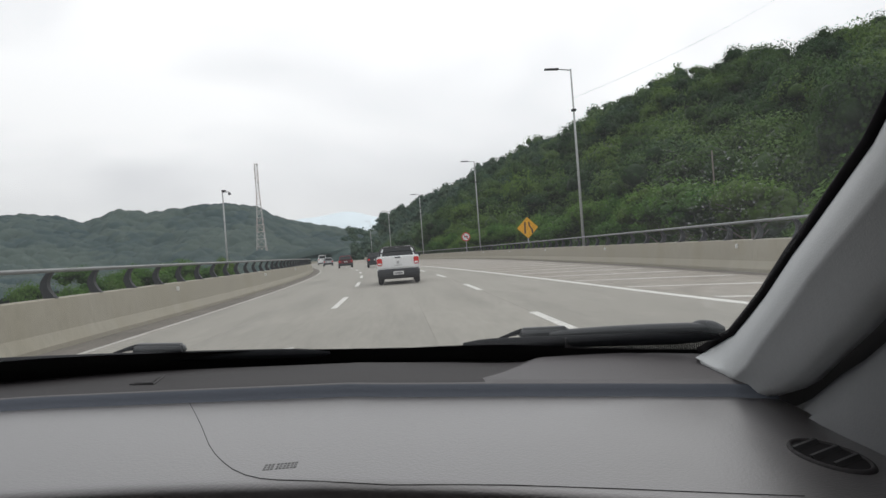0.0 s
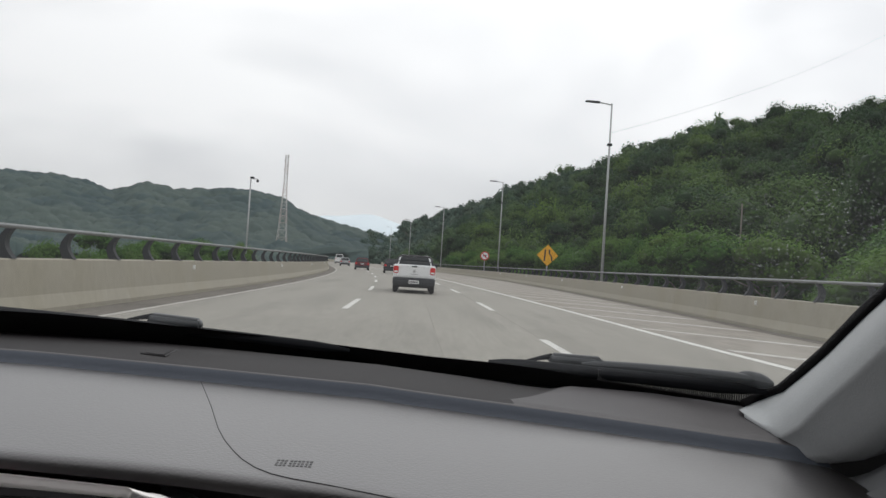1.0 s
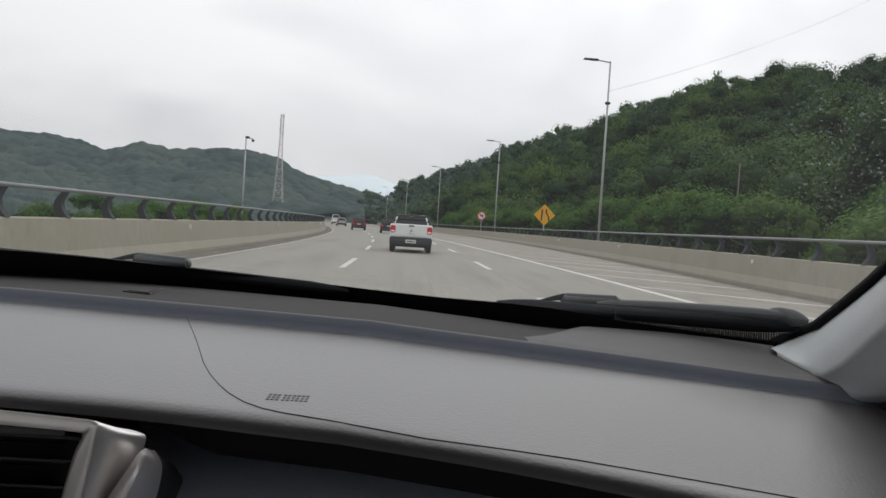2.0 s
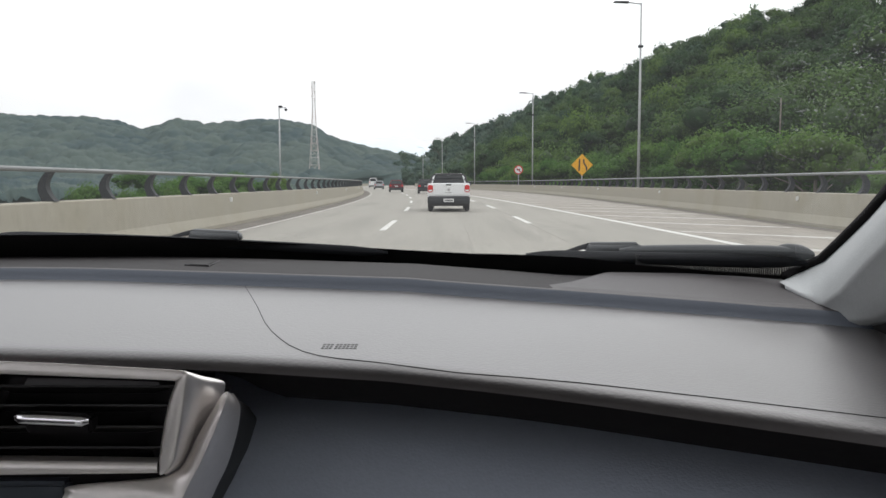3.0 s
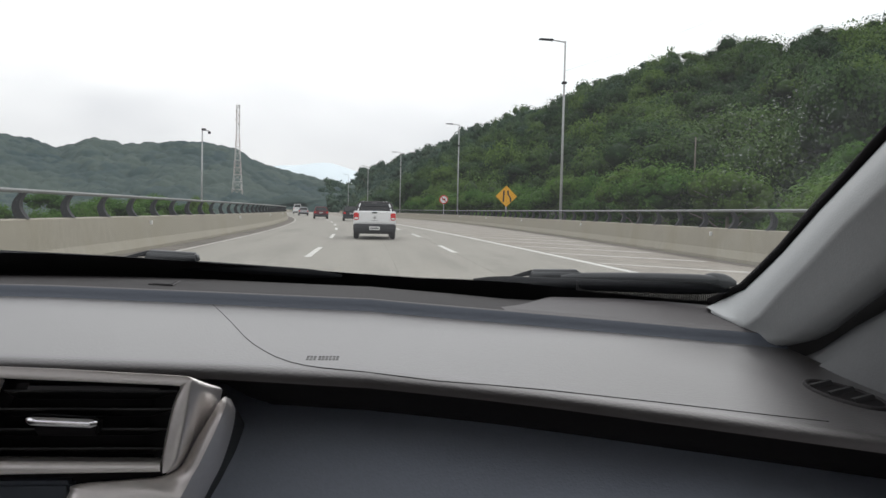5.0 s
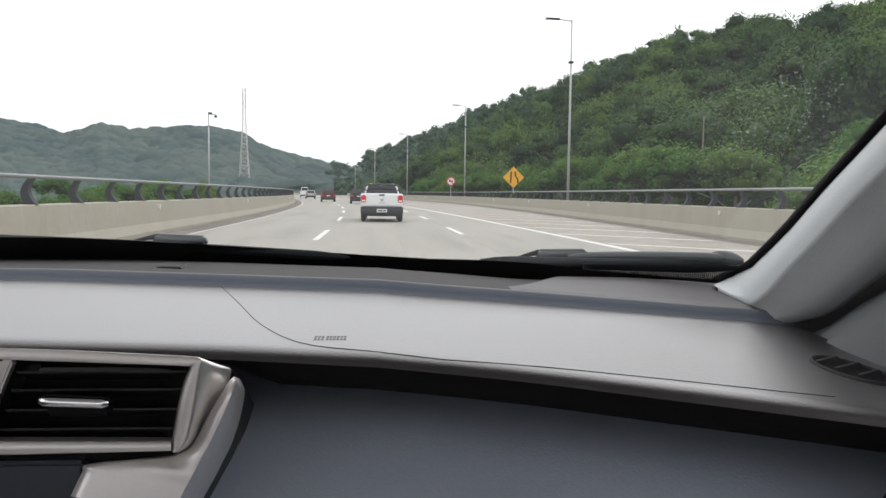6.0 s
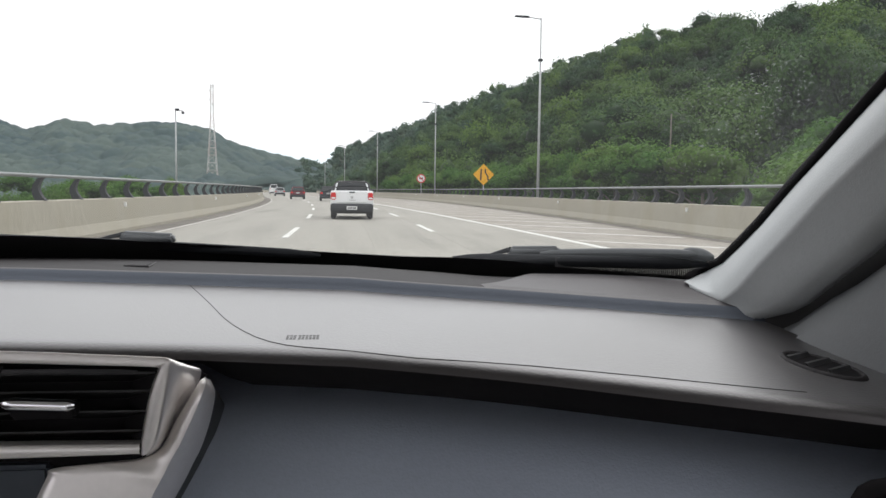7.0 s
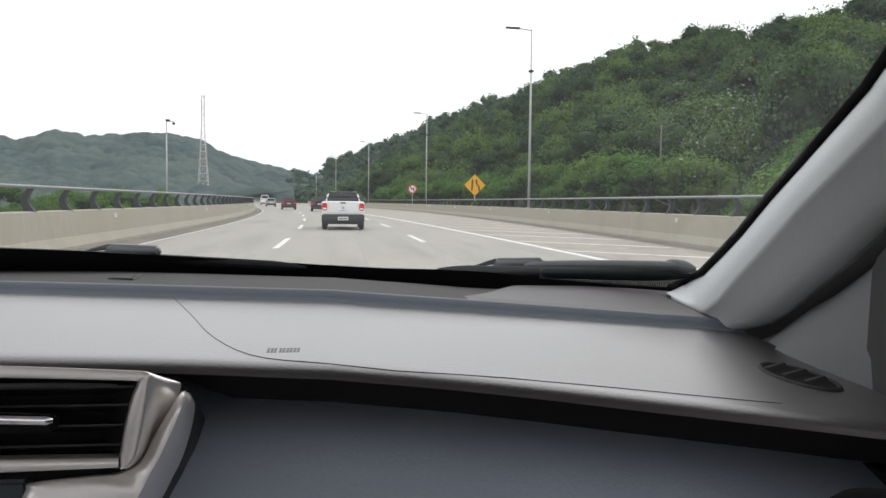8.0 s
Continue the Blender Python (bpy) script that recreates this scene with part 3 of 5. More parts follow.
slope_far = scatter(480, 960, lambda y: (-0.055 * y, ridge(y) + 12), 8.0, 5.8, 4.0)
for k in range(150):
    py = rng.uniform(60, 300)
    px = rng.uniform(right_edge(py) + 20, ridge(py) + 2)
    rr = rng.uniform(4.6, 6.6)
    slope_near.append((px, py, height(px, py) + rng.uniform(4.0, 7.0), rr, rr * rng.uniform(0.7, 0.95), min(1, max(0, 0.3 + 0.4 * rng.normal()))))
for y in np.arange(110, 470, 7.5):
    px, py, rr = ridge(y) + rng.normal() * 3, y + rng.normal() * 2, rng.uniform(2.2, 4.6)
    (slope_near if py < 270 else slope_mid).append((px, py, height(px, py) + 3.0 + 3.0 * rng.random() ** 2, rr * 1.1, rr * rng.uniform(0.8, 1.1), rng.random() * 0.5))
slope_close = [q for q in slope_near if q[1] < 84 and q[0] < 0.95 * q[1]]
slope_side = [q for q in slope_near if q[1] < 84 and q[0] >= 0.95 * q[1]]
woods("forest", slope_close, CLOSE_T, LEAF, LEAF_CORE_SHADE, "dense green rainforest at the foot of the hillside", "forest")
woods("forest", slope_side, MID_T, LEAF, LEAF_CORE_SHADE, "dense green rainforest on the flank of the hillside", "forest")
woods("forest", [q for q in slope_near if q[1] >= 84], NEAR_T, LEAF, LEAF_CORE_SHADE, "dense dark green rainforest on the steep hillside", "forest")
woods("forest", slope_mid, MID_T, LEAF_MID_HAZED, LEAF_MID_HAZED, "dense dark green rainforest further along the hillside, haze put into its colour", "forest")
woods("forest", slope_far, FAR_T, LEAF_HAZE, LEAF_HAZE, "far dark green rainforest where the hillside drops, haze put into its colour", "forest")


def domes(X, Y, cell, lift):
    """Rounded crowns standing close together: the upper hull of one dome in each cell of an uneven grid."""
    best, shade = np.zeros(X.shape), np.zeros(X.shape)
    cx, cy = np.floor(X / cell), np.floor(Y / cell)
    for i in (-1, 0, 1):
        for j in (-1, 0, 1):
            a, b = cx + i, cy + j
            h1, h2, h3 = (np.mod(np.sin(a * p + b * q) * 43758.5453, 1.0) for p, q in ((12.9898, 78.233), (39.346, 11.135), (73.156, 52.235)))
            r = cell * (0.62 + 0.42 * h3)
            d = np.hypot(X - (a + 0.15 + 0.7 * h1) * cell, Y - (b + 0.15 + 0.7 * h2) * cell) / r
            rise = np.sqrt(np.maximum(0, 1 - d * d)) * lift * (0.45 + 0.85 * h3)
            shade = np.where(rise > best, h2, shade)
            best = np.maximum(best, rise)
    return best, shade


def canopy(name, x_of, y0, y1, step, lift, label):
    """The closed roof of far trees: crown beside crown, draped over the land."""
    ys = np.arange(y0, y1, step)
    m = 300
    X = np.array([np.linspace(*x_of(y), m) for y in ys])
    Y = np.repeat(ys[:, None], m, 1)
    Z = np.array([[height(x, y) for x in row[::6]] for row, y in zip(X, ys)])
    Z = np.array([np.interp(row, row[::6], z) for row, z in zip(X, Z)])
    (big, shade), (small, _) = domes(X, Y, 10.5, 8.0), domes(X, Y, 3.6, 1.5)
    Z = Z + lift + big + small + rng.normal(size=X.shape) * 0.16
    V = np.stack([X, Y, Z], 2).reshape(-1, 3)
    j, i = np.mgrid[0:len(ys) - 1, 0:m - 1]
    a = (j * m + i).ravel()
    F = np.stack([a, a + 1, a + m + 1, a + m], 1)
    tint = [min(1, max(0, 0.7 * c + 0.15 + 0.9 * wave(V[k][0], V[k][1], 0.012))) for k, c in zip(a, shade[:-1, :-1].ravel())]
    return tagged(array_mesh(name, V, F, LEAF_FAR_HAZED, tint=tint, smooth=True), label, "forest", kind="stuff")


canopy("canopy", lambda y: (-0.60 * y, -0.02 * y), 556, 940, 2.2, -2.6, "closed canopy of the hill across the valley, haze put into its colour")
canopy("canopy", lambda y: (-0.60 * y, float(off(y)) - (30 if y < 400 else -8)), 255, 575, 2.4, -2.4, "closed canopy of the valley floor, haze put into its colour")
hedge = [(float(off(y)) - 15 - 14 * rng.random(), y, 0.1 + rng.normal() * 0.8, rng.uniform(1.6, 2.8), rng.uniform(1.6, 2.6), rng.random())
         for y in np.arange(64, 130, 2.4)]
woods("bushes", hedge, BUSH_T, LEAF_NEAR, LEAF_NEAR_SHADE, "bright green bushes below the median barrier", "bushes")
verge = [(right_edge(y) + 8.0 + 5 * rng.random(), y, 2.5 + 0.7 * rng.normal(), rng.uniform(1.6, 3.3), rng.uniform(1.5, 2.7), rng.random())
         for y in np.arange(14, 175, 2.0) if wave(3.0, y, 0.16) > -0.2]
woods("bushes", verge, BUSH_T, LEAF_NEAR, LEAF_NEAR_SHADE, "bright green bushes behind the roadside barrier", "bushes")


def tree_kind(i, tall, r):
    """A broad-leaved tree: tapered trunk, limbs, uneven crown."""
    t = thing("tree", "bright green broad-leaved tree at the forest edge", "tree", "trees along the roadside")
    bm = bmesh.new()
    lean = rng.normal(size=2) * 0.35
    tube(bm, [(lean[0] * k, lean[1] * k, tall * k) for k in (0, 0.3, 0.6, 0.9)], 0.20, 8, 0.09)
    for k in range(5):
        a = k * 2.2 + i
        s = 0.5 + 0.08 * k
        p = Vector((lean[0] * s, lean[1] * s, tall * s))
        tube(bm, [p, p + Vector((math.cos(a) * r * 0.35, math.sin(a) * r * 0.35, tall * 0.16)), p + Vector((math.cos(a) * r * 0.7, math.sin(a) * r * 0.7, tall * 0.24))], 0.08, 6, 0.03)
    part("trunk", bm, BARK, t, "pale grey-brown bark")
    quad, cv, cf = crown_template(2500, 0.034, 36)
    m = np.diag((r, r, r * 0.85))
    top = np.array((lean[0], lean[1], tall))
    n = len(quad) // 4
    tint = rng.random()
    crown = array_mesh("crown", quad @ m + top, np.arange(len(quad)).reshape(-1, 4), LEAF_NEAR, t, np.full(n, tint))
    array_mesh("crown_core", cv @ m + top, cf, LEAF_NEAR_SHADE, crown, np.full(len(cf), tint))
    return t


kinds = [tree_kind(i, h, r) for i, (h, r) in enumerate(((3.4, 3.0), (4.6, 3.4), (2.8, 2.8), (5.6, 3.3)))]
k = 0
for y in np.arange(34, 190, 4.4):
    x = right_edge(y) + 11 + 5 * rng.random()
    z = height(x, y) - 0.2
    m = pose(x, y, z, 0, 0, 77 * k)
    if k < len(kinds):
        kinds[k].matrix_basis = m
    else:
        copy_thing(kinds[k % len(kinds)], m)
    k += 1

def ridge_tree():
    """A tall bare-stemmed tree with a flat umbrella crown."""
    t = thing("tree", "tall umbrella-crowned tree standing above the ridge", "tree", "trees on the ridge")
    bm = bmesh.new()
    tube(bm, [(0, 0, -4), (0.2, 0, 3), (0.1, 0.2, 8), (0.5, 0.1, 10.5)], 0.28, 8, 0.12)
    for k in range(6):
        a = k * 1.1
        tube(bm, [(0.15, 0.15, 7.2 + 0.3 * k), (math.cos(a) * 1.6, math.sin(a) * 1.6, 9.6 + 0.2 * k), (math.cos(a) * 3.2, math.sin(a) * 3.2, 10.6 + 0.2 * k)], 0.11, 6, 0.04)
    part("trunk", bm, BARK, t, "slender grey-brown trunk and limbs")
    quad, cv, cf = crown_template(900, 0.05, 10)
    q = quad @ np.diag((3.8, 3.8, 2.9)) + (0.3, 0, 10.8)
    crown = array_mesh("crown", q, np.arange(len(q)).reshape(-1, 4), LEAF, t, np.full(len(q) // 4, 0.1))
    array_mesh("crown_core", cv @ np.diag((3.7, 3.7, 2.8)) + (0.3, 0, 10.8), cf, LEAF_CORE_SHADE, crown, np.full(len(cf), 0.1))
    return t


tall_tree = ridge_tree()
for i, (y, dx) in enumerate(((205, -3), (232, 2), (160, 1), (300, -2))):
    x = ridge(y) + dx
    m = pose(x, y, height(x, y) - 4.5, 0, 0, 70 * i)
    if i:
        copy_thing(tall_tree, m)
    else:
        tall_tree.matrix_basis = m

# ---- lattice tower on the far side of the valley ----
def lattice_tower(at, tall, base, top, label):
    t = thing("lattice_tower", label, "tower", at=at)
    secs = 16
    zs = [tall * (1 - (1 - i / secs) ** 1.25) for i in range(secs + 1)]
    wid = [max(top, top + (base - top) * (1 - z / tall / 0.72) ** 1.15 if z < 0.72 * tall else top) for z in zs]
    for i in range(secs):
        bm = bmesh.new()
        for k in range(4):
            sx, sy = ((-1, -1), (1, -1), (1, 1), (-1, 1))[k]
            tx, ty = ((1, -1), (1, 1), (-1, 1), (-1, -1))[k]
            a, b = wid[i] / 2, wid[i + 1] / 2
            tube(bm, [(sx * a, sy * a, zs[i]), (sx * b, sy * b, zs[i + 1])], 0.14, 5)
            tube(bm, [(sx * a, sy * a, zs[i]), (tx * b, ty * b, zs[i + 1])], 0.09, 4)
            tube(bm, [(sx * a, sy * a, zs[i]), (tx * a, ty * a, zs[i])], 0.09, 4)
        part("section", bm, TOWER if (i // 2) % 2 else TOWER_R, t)
    for k in range(5):
        part("antenna", disc(bmesh.new(), (0.9 * (-1) ** k, -0.9, tall * (0.80 + 0.045 * k)), 0.6, 0.5, "y", 12), TOWER, t, "white dish antenna")
    return t


lattice_tower((-83, 510, height(-83, 510) - 1), 66 - height(-83, 510), 6.6, 1.8, "tall red and white lattice telecom tower on splayed legs")

# ---- street lamps, camera pole, signs ----
def street_lamp(tall):
    t = thing("street_lamp", "tall galvanised street lamp with a flat arm", "street lamp", "lamps along the road")
    part("base_plate", box(bmesh.new(), -0.2, 0.2, -0.2, 0.2, 0, 0.04, 0.01), POLE, t)
    part("pole", tube(bmesh.new(), [(0, 0, 0.03), (0, 0, tall * 0.5), (0, 0, tall)], 0.095, 10, 0.05), POLE, t, smooth=True)
    part("arm", tube(bmesh.new(), [(0, 0, tall - 0.08), (-0.6, 0, tall), (-1.0, 0, tall + 0.02)], 0.04, 8), POLE, t, smooth=True)
    bm = bmesh.new()
    hexa(bm, [(-0.75, -0.13, tall - 0.03), (-1.65, -0.16, tall + 0.01), (-1.65, 0.16, tall + 0.01), (-0.75, 0.13, tall - 0.03)],
         [(-0.75, -0.10, tall + 0.09), (-1.6, -0.10, tall + 0.10), (-1.6, 0.10, tall + 0.10), (-0.75, 0.10, tall + 0.09)], 0.02)
    part("lamp_head", bm, STEEL, t, "flat grey lamp head")
    part("clamp", box(bmesh.new(), -0.14, 0.14, -0.14, 0.14, tall * 0.79, tall * 0.79 + 0.14, 0.02), STEEL, t)
    return t


lamp = street_lamp(12.4)
for k, y in enumerate((-1.0, 48.5, 96.5, 145.0, 193.0, 241.0)):
    x = right_edge(y) + 1.5
    m = pose(x, y, height(x, y) - 0.02)
    if k == 0:
        lamp.matrix_basis = m
    else:
        copy_thing(lamp, m)

LP = (-24.0, 118.0)
cam_pole = thing("camera_pole", "slim galvanised pole with a traffic camera", "pole", at=(LP[0], LP[1], height(*LP) - 0.02))
hz = 12.2 - height(*LP)
part("pole", tube(bmesh.new(), [(0, 0, 0), (0, 0, hz / 2), (0, 0, hz)], 0.15, 10, 0.09), POLE, cam_pole, smooth=True)
bm = box(bmesh.new(), 0.0, 1.0, -0.04, 0.04, hz - 0.16, hz - 0.08)
disc(bm, (1.0, 0, hz - 0.4), 0.2, 0.36, "z", 12, 0.05)
box(bm, -0.1, 0.5, -0.12, 0.12, hz - 0.06, hz + 0.18, 0.03)
part("traffic_camera", bm, STEEL, cam_pole, "dark dome camera on a short arm")

sy = 64.0
sx = right_edge(sy) + 0.75
sign = thing("warning_sign", "yellow diamond sign showing a lane ending", "road sign", at=(sx, sy, height(sx, sy) - 0.02))
sz = 2.55 - height(sx, sy)
part("post", tube(bmesh.new(), [(0, 0.06, 0), (0, 0.06, sz + 0.6)], 0.05, 8), POLE, sign)
bm = bmesh.new()
hexa(bm, [(0, 0, sz - 0.86), (0.86, 0, sz), (0, 0, sz + 0.86), (-0.86, 0, sz)], [(0, 0.02, sz - 0.86), (0.86, 0.02, sz), (0, 0.02, sz + 0.86), (-0.86, 0.02, sz)])
part("plate", bm, SIGN_Y, sign, "yellow diamond plate")
bm = bmesh.new()
for pts in (((-0.30, -0.46), (-0.18, -0.46), (-0.14, 0.46), (-0.26, 0.46)),
            ((0.30, -0.46), (0.42, -0.46), (0.40, -0.15), (0.28, -0.15)),
            ((0.28, -0.15), (0.40, -0.15), (0.20, 0.15), (0.08, 0.15)),
            ((0.08, 0.15), (0.20, 0.15), (0.18, 0.46), (0.06, 0.46))):
    hexa(bm, [(a, -0.008, sz + b) for a, b in pts], [(a, -0.002, sz + b) for a, b in pts])
part("symbol", bm, SIGN_K, sign, "two black converging lane bars")

ry = 101.0
rx = right_edge(ry) + 0.55
ban = thing("prohibition_sign", "round white sign with a red rim and a slash", "road sign", at=(rx, ry, height(rx, ry) - 0.02))
rz = 2.75 - height(rx, ry)
part("post", tube(bmesh.new(), [(0, 0.06, 0), (0, 0.06, rz + 0.4)], 0.045, 8), POLE, ban)
part("rim", disc(bmesh.new(), (0, 0.01, rz), 0.56, 0.02), SIGN_R, ban, "red rim")
part("face", disc(bmesh.new(), (0, -0.006, rz), 0.43, 0.01), SIGN_W, ban, "white face")
bm = bmesh.new()
hexa(bm, [(-0.24, -0.016, rz - 0.06), (0.1, -0.016, rz - 0.06), (0.1, -0.016, rz + 0.08), (-0.24, -0.016, rz + 0.08)], [(-0.24, -0.012, rz - 0.06), (0.1, -0.012, rz - 0.06), (0.1, -0.012, rz + 0.08), (-0.24, -0.012, rz + 0.08)])
hexa(bm, [(0.08, -0.016, rz - 0.2), (0.2, -0.016, rz - 0.2), (0.2, -0.016, rz + 0.16), (0.08, -0.016, rz + 0.16)], [(0.08, -0.012, rz - 0.2), (0.2, -0.012, rz - 0.2), (0.2, -0.012, rz + 0.16), (0.08, -0.012, rz + 0.16)])
part("symbol", bm, SIGN_K, ban, "black arrow")
bm = bmesh.new()
hexa(bm, [(-0.33, -0.024, rz + 0.25), (0.25, -0.024, rz - 0.33), (0.33, -0.024, rz - 0.25), (-0.25, -0.024, rz + 0.33)], [(-0.33, -0.02, rz + 0.25), (0.25, -0.02, rz - 0.33), (0.33, -0.02, rz - 0.25), (-0.25, -0.02, rz + 0.33)])
part("slash", bm, SIGN_R, ban, "red slash")

shed = thing("shed", "low pale building with a sheet roof in the valley", "building", at=(-76, 250, height(-76, 250)))
part("wall", box(bmesh.new(), -10, 10, -4, 4, 0, 2.6), WALL, shed)
bm = bmesh.new()
prism(bm, [(-4.6, 2.6), (4.6, 2.6), (0, 3.7)], -10.6, 10.6)
part("roof", bm, ROOF_PALE, shed, "pale sheet-metal roof")

UP = (27.5, 66.0)
utility = thing("utility_pole", "slim weathered utility pole standing among the trees", "pole", at=(UP[0], UP[1], height(*UP) - 0.05))
part("pole", tube(bmesh.new(), [(0, 0, 0), (0, 0, 6), (0, 0, 9.4)], 0.08, 10, 0.06), BARK, utility, smooth=True)
part("cross_arm", box(bmesh.new(), -0.35, 0.35, -0.04, 0.04, 8.9, 8.98, 0.01), STEEL, utility)

# a cable from the lamps up to the hill
lx = right_edge(48.5) + 1.5
bm = tube(bmesh.new(), [(lx + 60 * s, 48.5 + 50 * s, 9.9 + 34 * s - 9 * s * (1 - s)) for s in [i / 20 for i in range(21)]], 0.007, 5)
tagged(part("overhead_cable", bm, STEEL), "thin dark overhead cable from lamp to hill", "cable")


# ---- vehicles ----
def wheel(parent, x, y, r, w=0.19):
    bm = disc(bmesh.new(), (0, 0, 0), r, w, "x", 24, 0.03)
    ty = part("wheel", bm, RUBBER, parent, "black tyre")
    ty.location = (x, y, r)
    s = 1 if x > 0 else -1
    part("rim", disc(bmesh.new(), (s * (w / 2 + 0.004), 0, 0), r * 0.62, 0.012, "x", 16), RIM, ty, "alloy rim")
    return ty


def plate(parent, y, z, name="number_plate"):
    p = part(name, box(bmesh.new(), -0.2, 0.2, y - 0.012, y, z - 0.065, z + 0.065, 0.004), SIGN_W, parent, "pale plate")
    bm = bmesh.new()
    for k in range(7):
        box(bm, -0.165 + 0.048 * k, -0.165 + 0.048 * k + 0.034, y - 0.016, y - 0.0122, z - 0.035, z + 0.03)
    part("bars", bm, BUMPER, p)


def pickup(at):
    """A small white pickup seen from behind; its rear face lies at y = 0."""
    t = thing("pickup_truck", "white compact pickup with lit tail lights, driving ahead", "pickup truck", at=at)
    h = 0.83
    part("bed", prism(bmesh.new(), [(0.03, 0.50), (0.0, 0.62), (0.01, 1.08), (0.06, 1.12), (1.85, 1.12), (1.85, 0.30), (0.9, 0.30), (0.3, 0.36)], -h, h, 0.05), PAINT_W, t)
    part("cab", prism(bmesh.new(), [(1.83, 0.28), (1.83, 1.10), (3.1, 1.06), (4.15, 0.92), (4.35, 0.70), (4.38, 0.28)], -h, h, 0.06), PAINT_W, t)
    bm = bmesh.new()
    hexa(bm, [(-0.78, 1.86, 1.06), (0.78, 1.86, 1.06), (0.78, 3.35, 1.02), (-0.78, 3.35, 1.02)], [(-0.60, 2.02, 1.52), (0.60, 2.02, 1.52), (0.58, 2.75, 1.53), (-0.58, 2.75, 1.53)], 0.05)
    part("cab_top", bm, PAINT_W, t)
    bm = bmesh.new()
    hexa(bm, [(-0.66, 1.85, 1.12), (0.66, 1.85, 1.12), (0.66, 1.90, 1.12), (-0.66, 1.90, 1.12)], [(-0.56, 1.965, 1.45), (0.56, 1.965, 1.45), (0.56, 2.02, 1.45), (-0.56, 2.02, 1.45)])
    part("rear_window", bm, CAR_GLASS, t, "dark rear window")
    for s in (-1, 1):
        bm = bmesh.new()
        hexa(bm, [(s * 0.785, 2.0, 1.10), (s * 0.785, 3.1, 1.06), (s * 0.76, 3.1, 1.06), (s * 0.76, 2.0, 1.10)], [(s * 0.635, 2.1, 1.45), (s * 0.635, 2.75, 1.46), (s * 0.60, 2.75, 1.46), (s * 0.60, 2.1, 1.45)])
        part("side_window", bm, CAR_GLASS, t)
        bm = box(bmesh.new(), s * 0.72 - 0.10, s * 0.72 + 0.10, -0.03, 0.10, 0.76, 1.05, 0.03)
        lamp_ob = part("tail_light", bm, TAIL, t, "lit red tail light")
        part("clear_segment", box(bmesh.new(), s * 0.72 - 0.07, s * 0.72 + 0.07, -0.036, -0.03, 0.80, 0.86, 0.0), SIGN_W, lamp_ob)
        part("mirror", box(bmesh.new(), s * 0.88 - 0.1, s * 0.88 + 0.1, 3.0, 3.1, 1.02, 1.18, 0.03), BUMPER, t)
        wheel(t, s * 0.73, 0.75, 0.30)
        wheel(t, s * 0.73, 3.5, 0.30)
        part("bed_rail", tube(bmesh.new(), [(s * 0.76, 0.1, 1.13), (s * 0.76, 0.15, 1.18), (s * 0.76, 1.6, 1.18), (s * 0.68, 1.8, 1.3)], 0.025, 6), STEEL, t)
    part("sport_bar", tube(bmesh.new(), [(-0.74, 1.45, 1.12), (-0.69, 1.62, 1.38), (-0.60, 1.66, 1.47), (0, 1.67, 1.49), (0.60, 1.66, 1.47), (0.69, 1.62, 1.38), (0.74, 1.45, 1.12)], 0.038, 8), RUBBER, t, "black roll hoop behind the cab", True)
    part("cross_bar", tube(bmesh.new(), [(-0.70, 1.6, 1.25), (0.70, 1.6, 1.25)], 0.022, 6), RUBBER, t)
    tg = part("tailgate", box(bmesh.new(), -0.60, 0.60, -0.022, 0.03, 0.64, 1.10, 0.025), PAINT_W, t)
    part("handle", box(bmesh.new(), -0.11, 0.11, -0.04, -0.018, 1.03, 1.085, 0.012), BUMPER, tg, "black latch handle")
    part("badge", disc(bmesh.new(), (0, -0.028, 0.86), 0.055, 0.014), POLE, tg, "round grey badge")
    part("lettering", box(bmesh.new(), -0.14, 0.14, -0.026, -0.021, 0.735, 0.765), POLE, tg)
    part("bumper", prism(bmesh.new(), [(-0.08, 0.30), (-0.11, 0.40), (-0.12, 0.50), (-0.10, 0.60), (0.05, 0.62), (0.3, 0.60), (0.3, 0.30)], -0.83, 0.83, 0.04), BUMPER, t, "dark grey plastic bumper")
    plate(t, -0.124, 0.45)
    part("underbody", box(bmesh.new(), -0.7, 0.7, 0.2, 4.2, 0.22, 0.34), RUBBER, t)
    return t


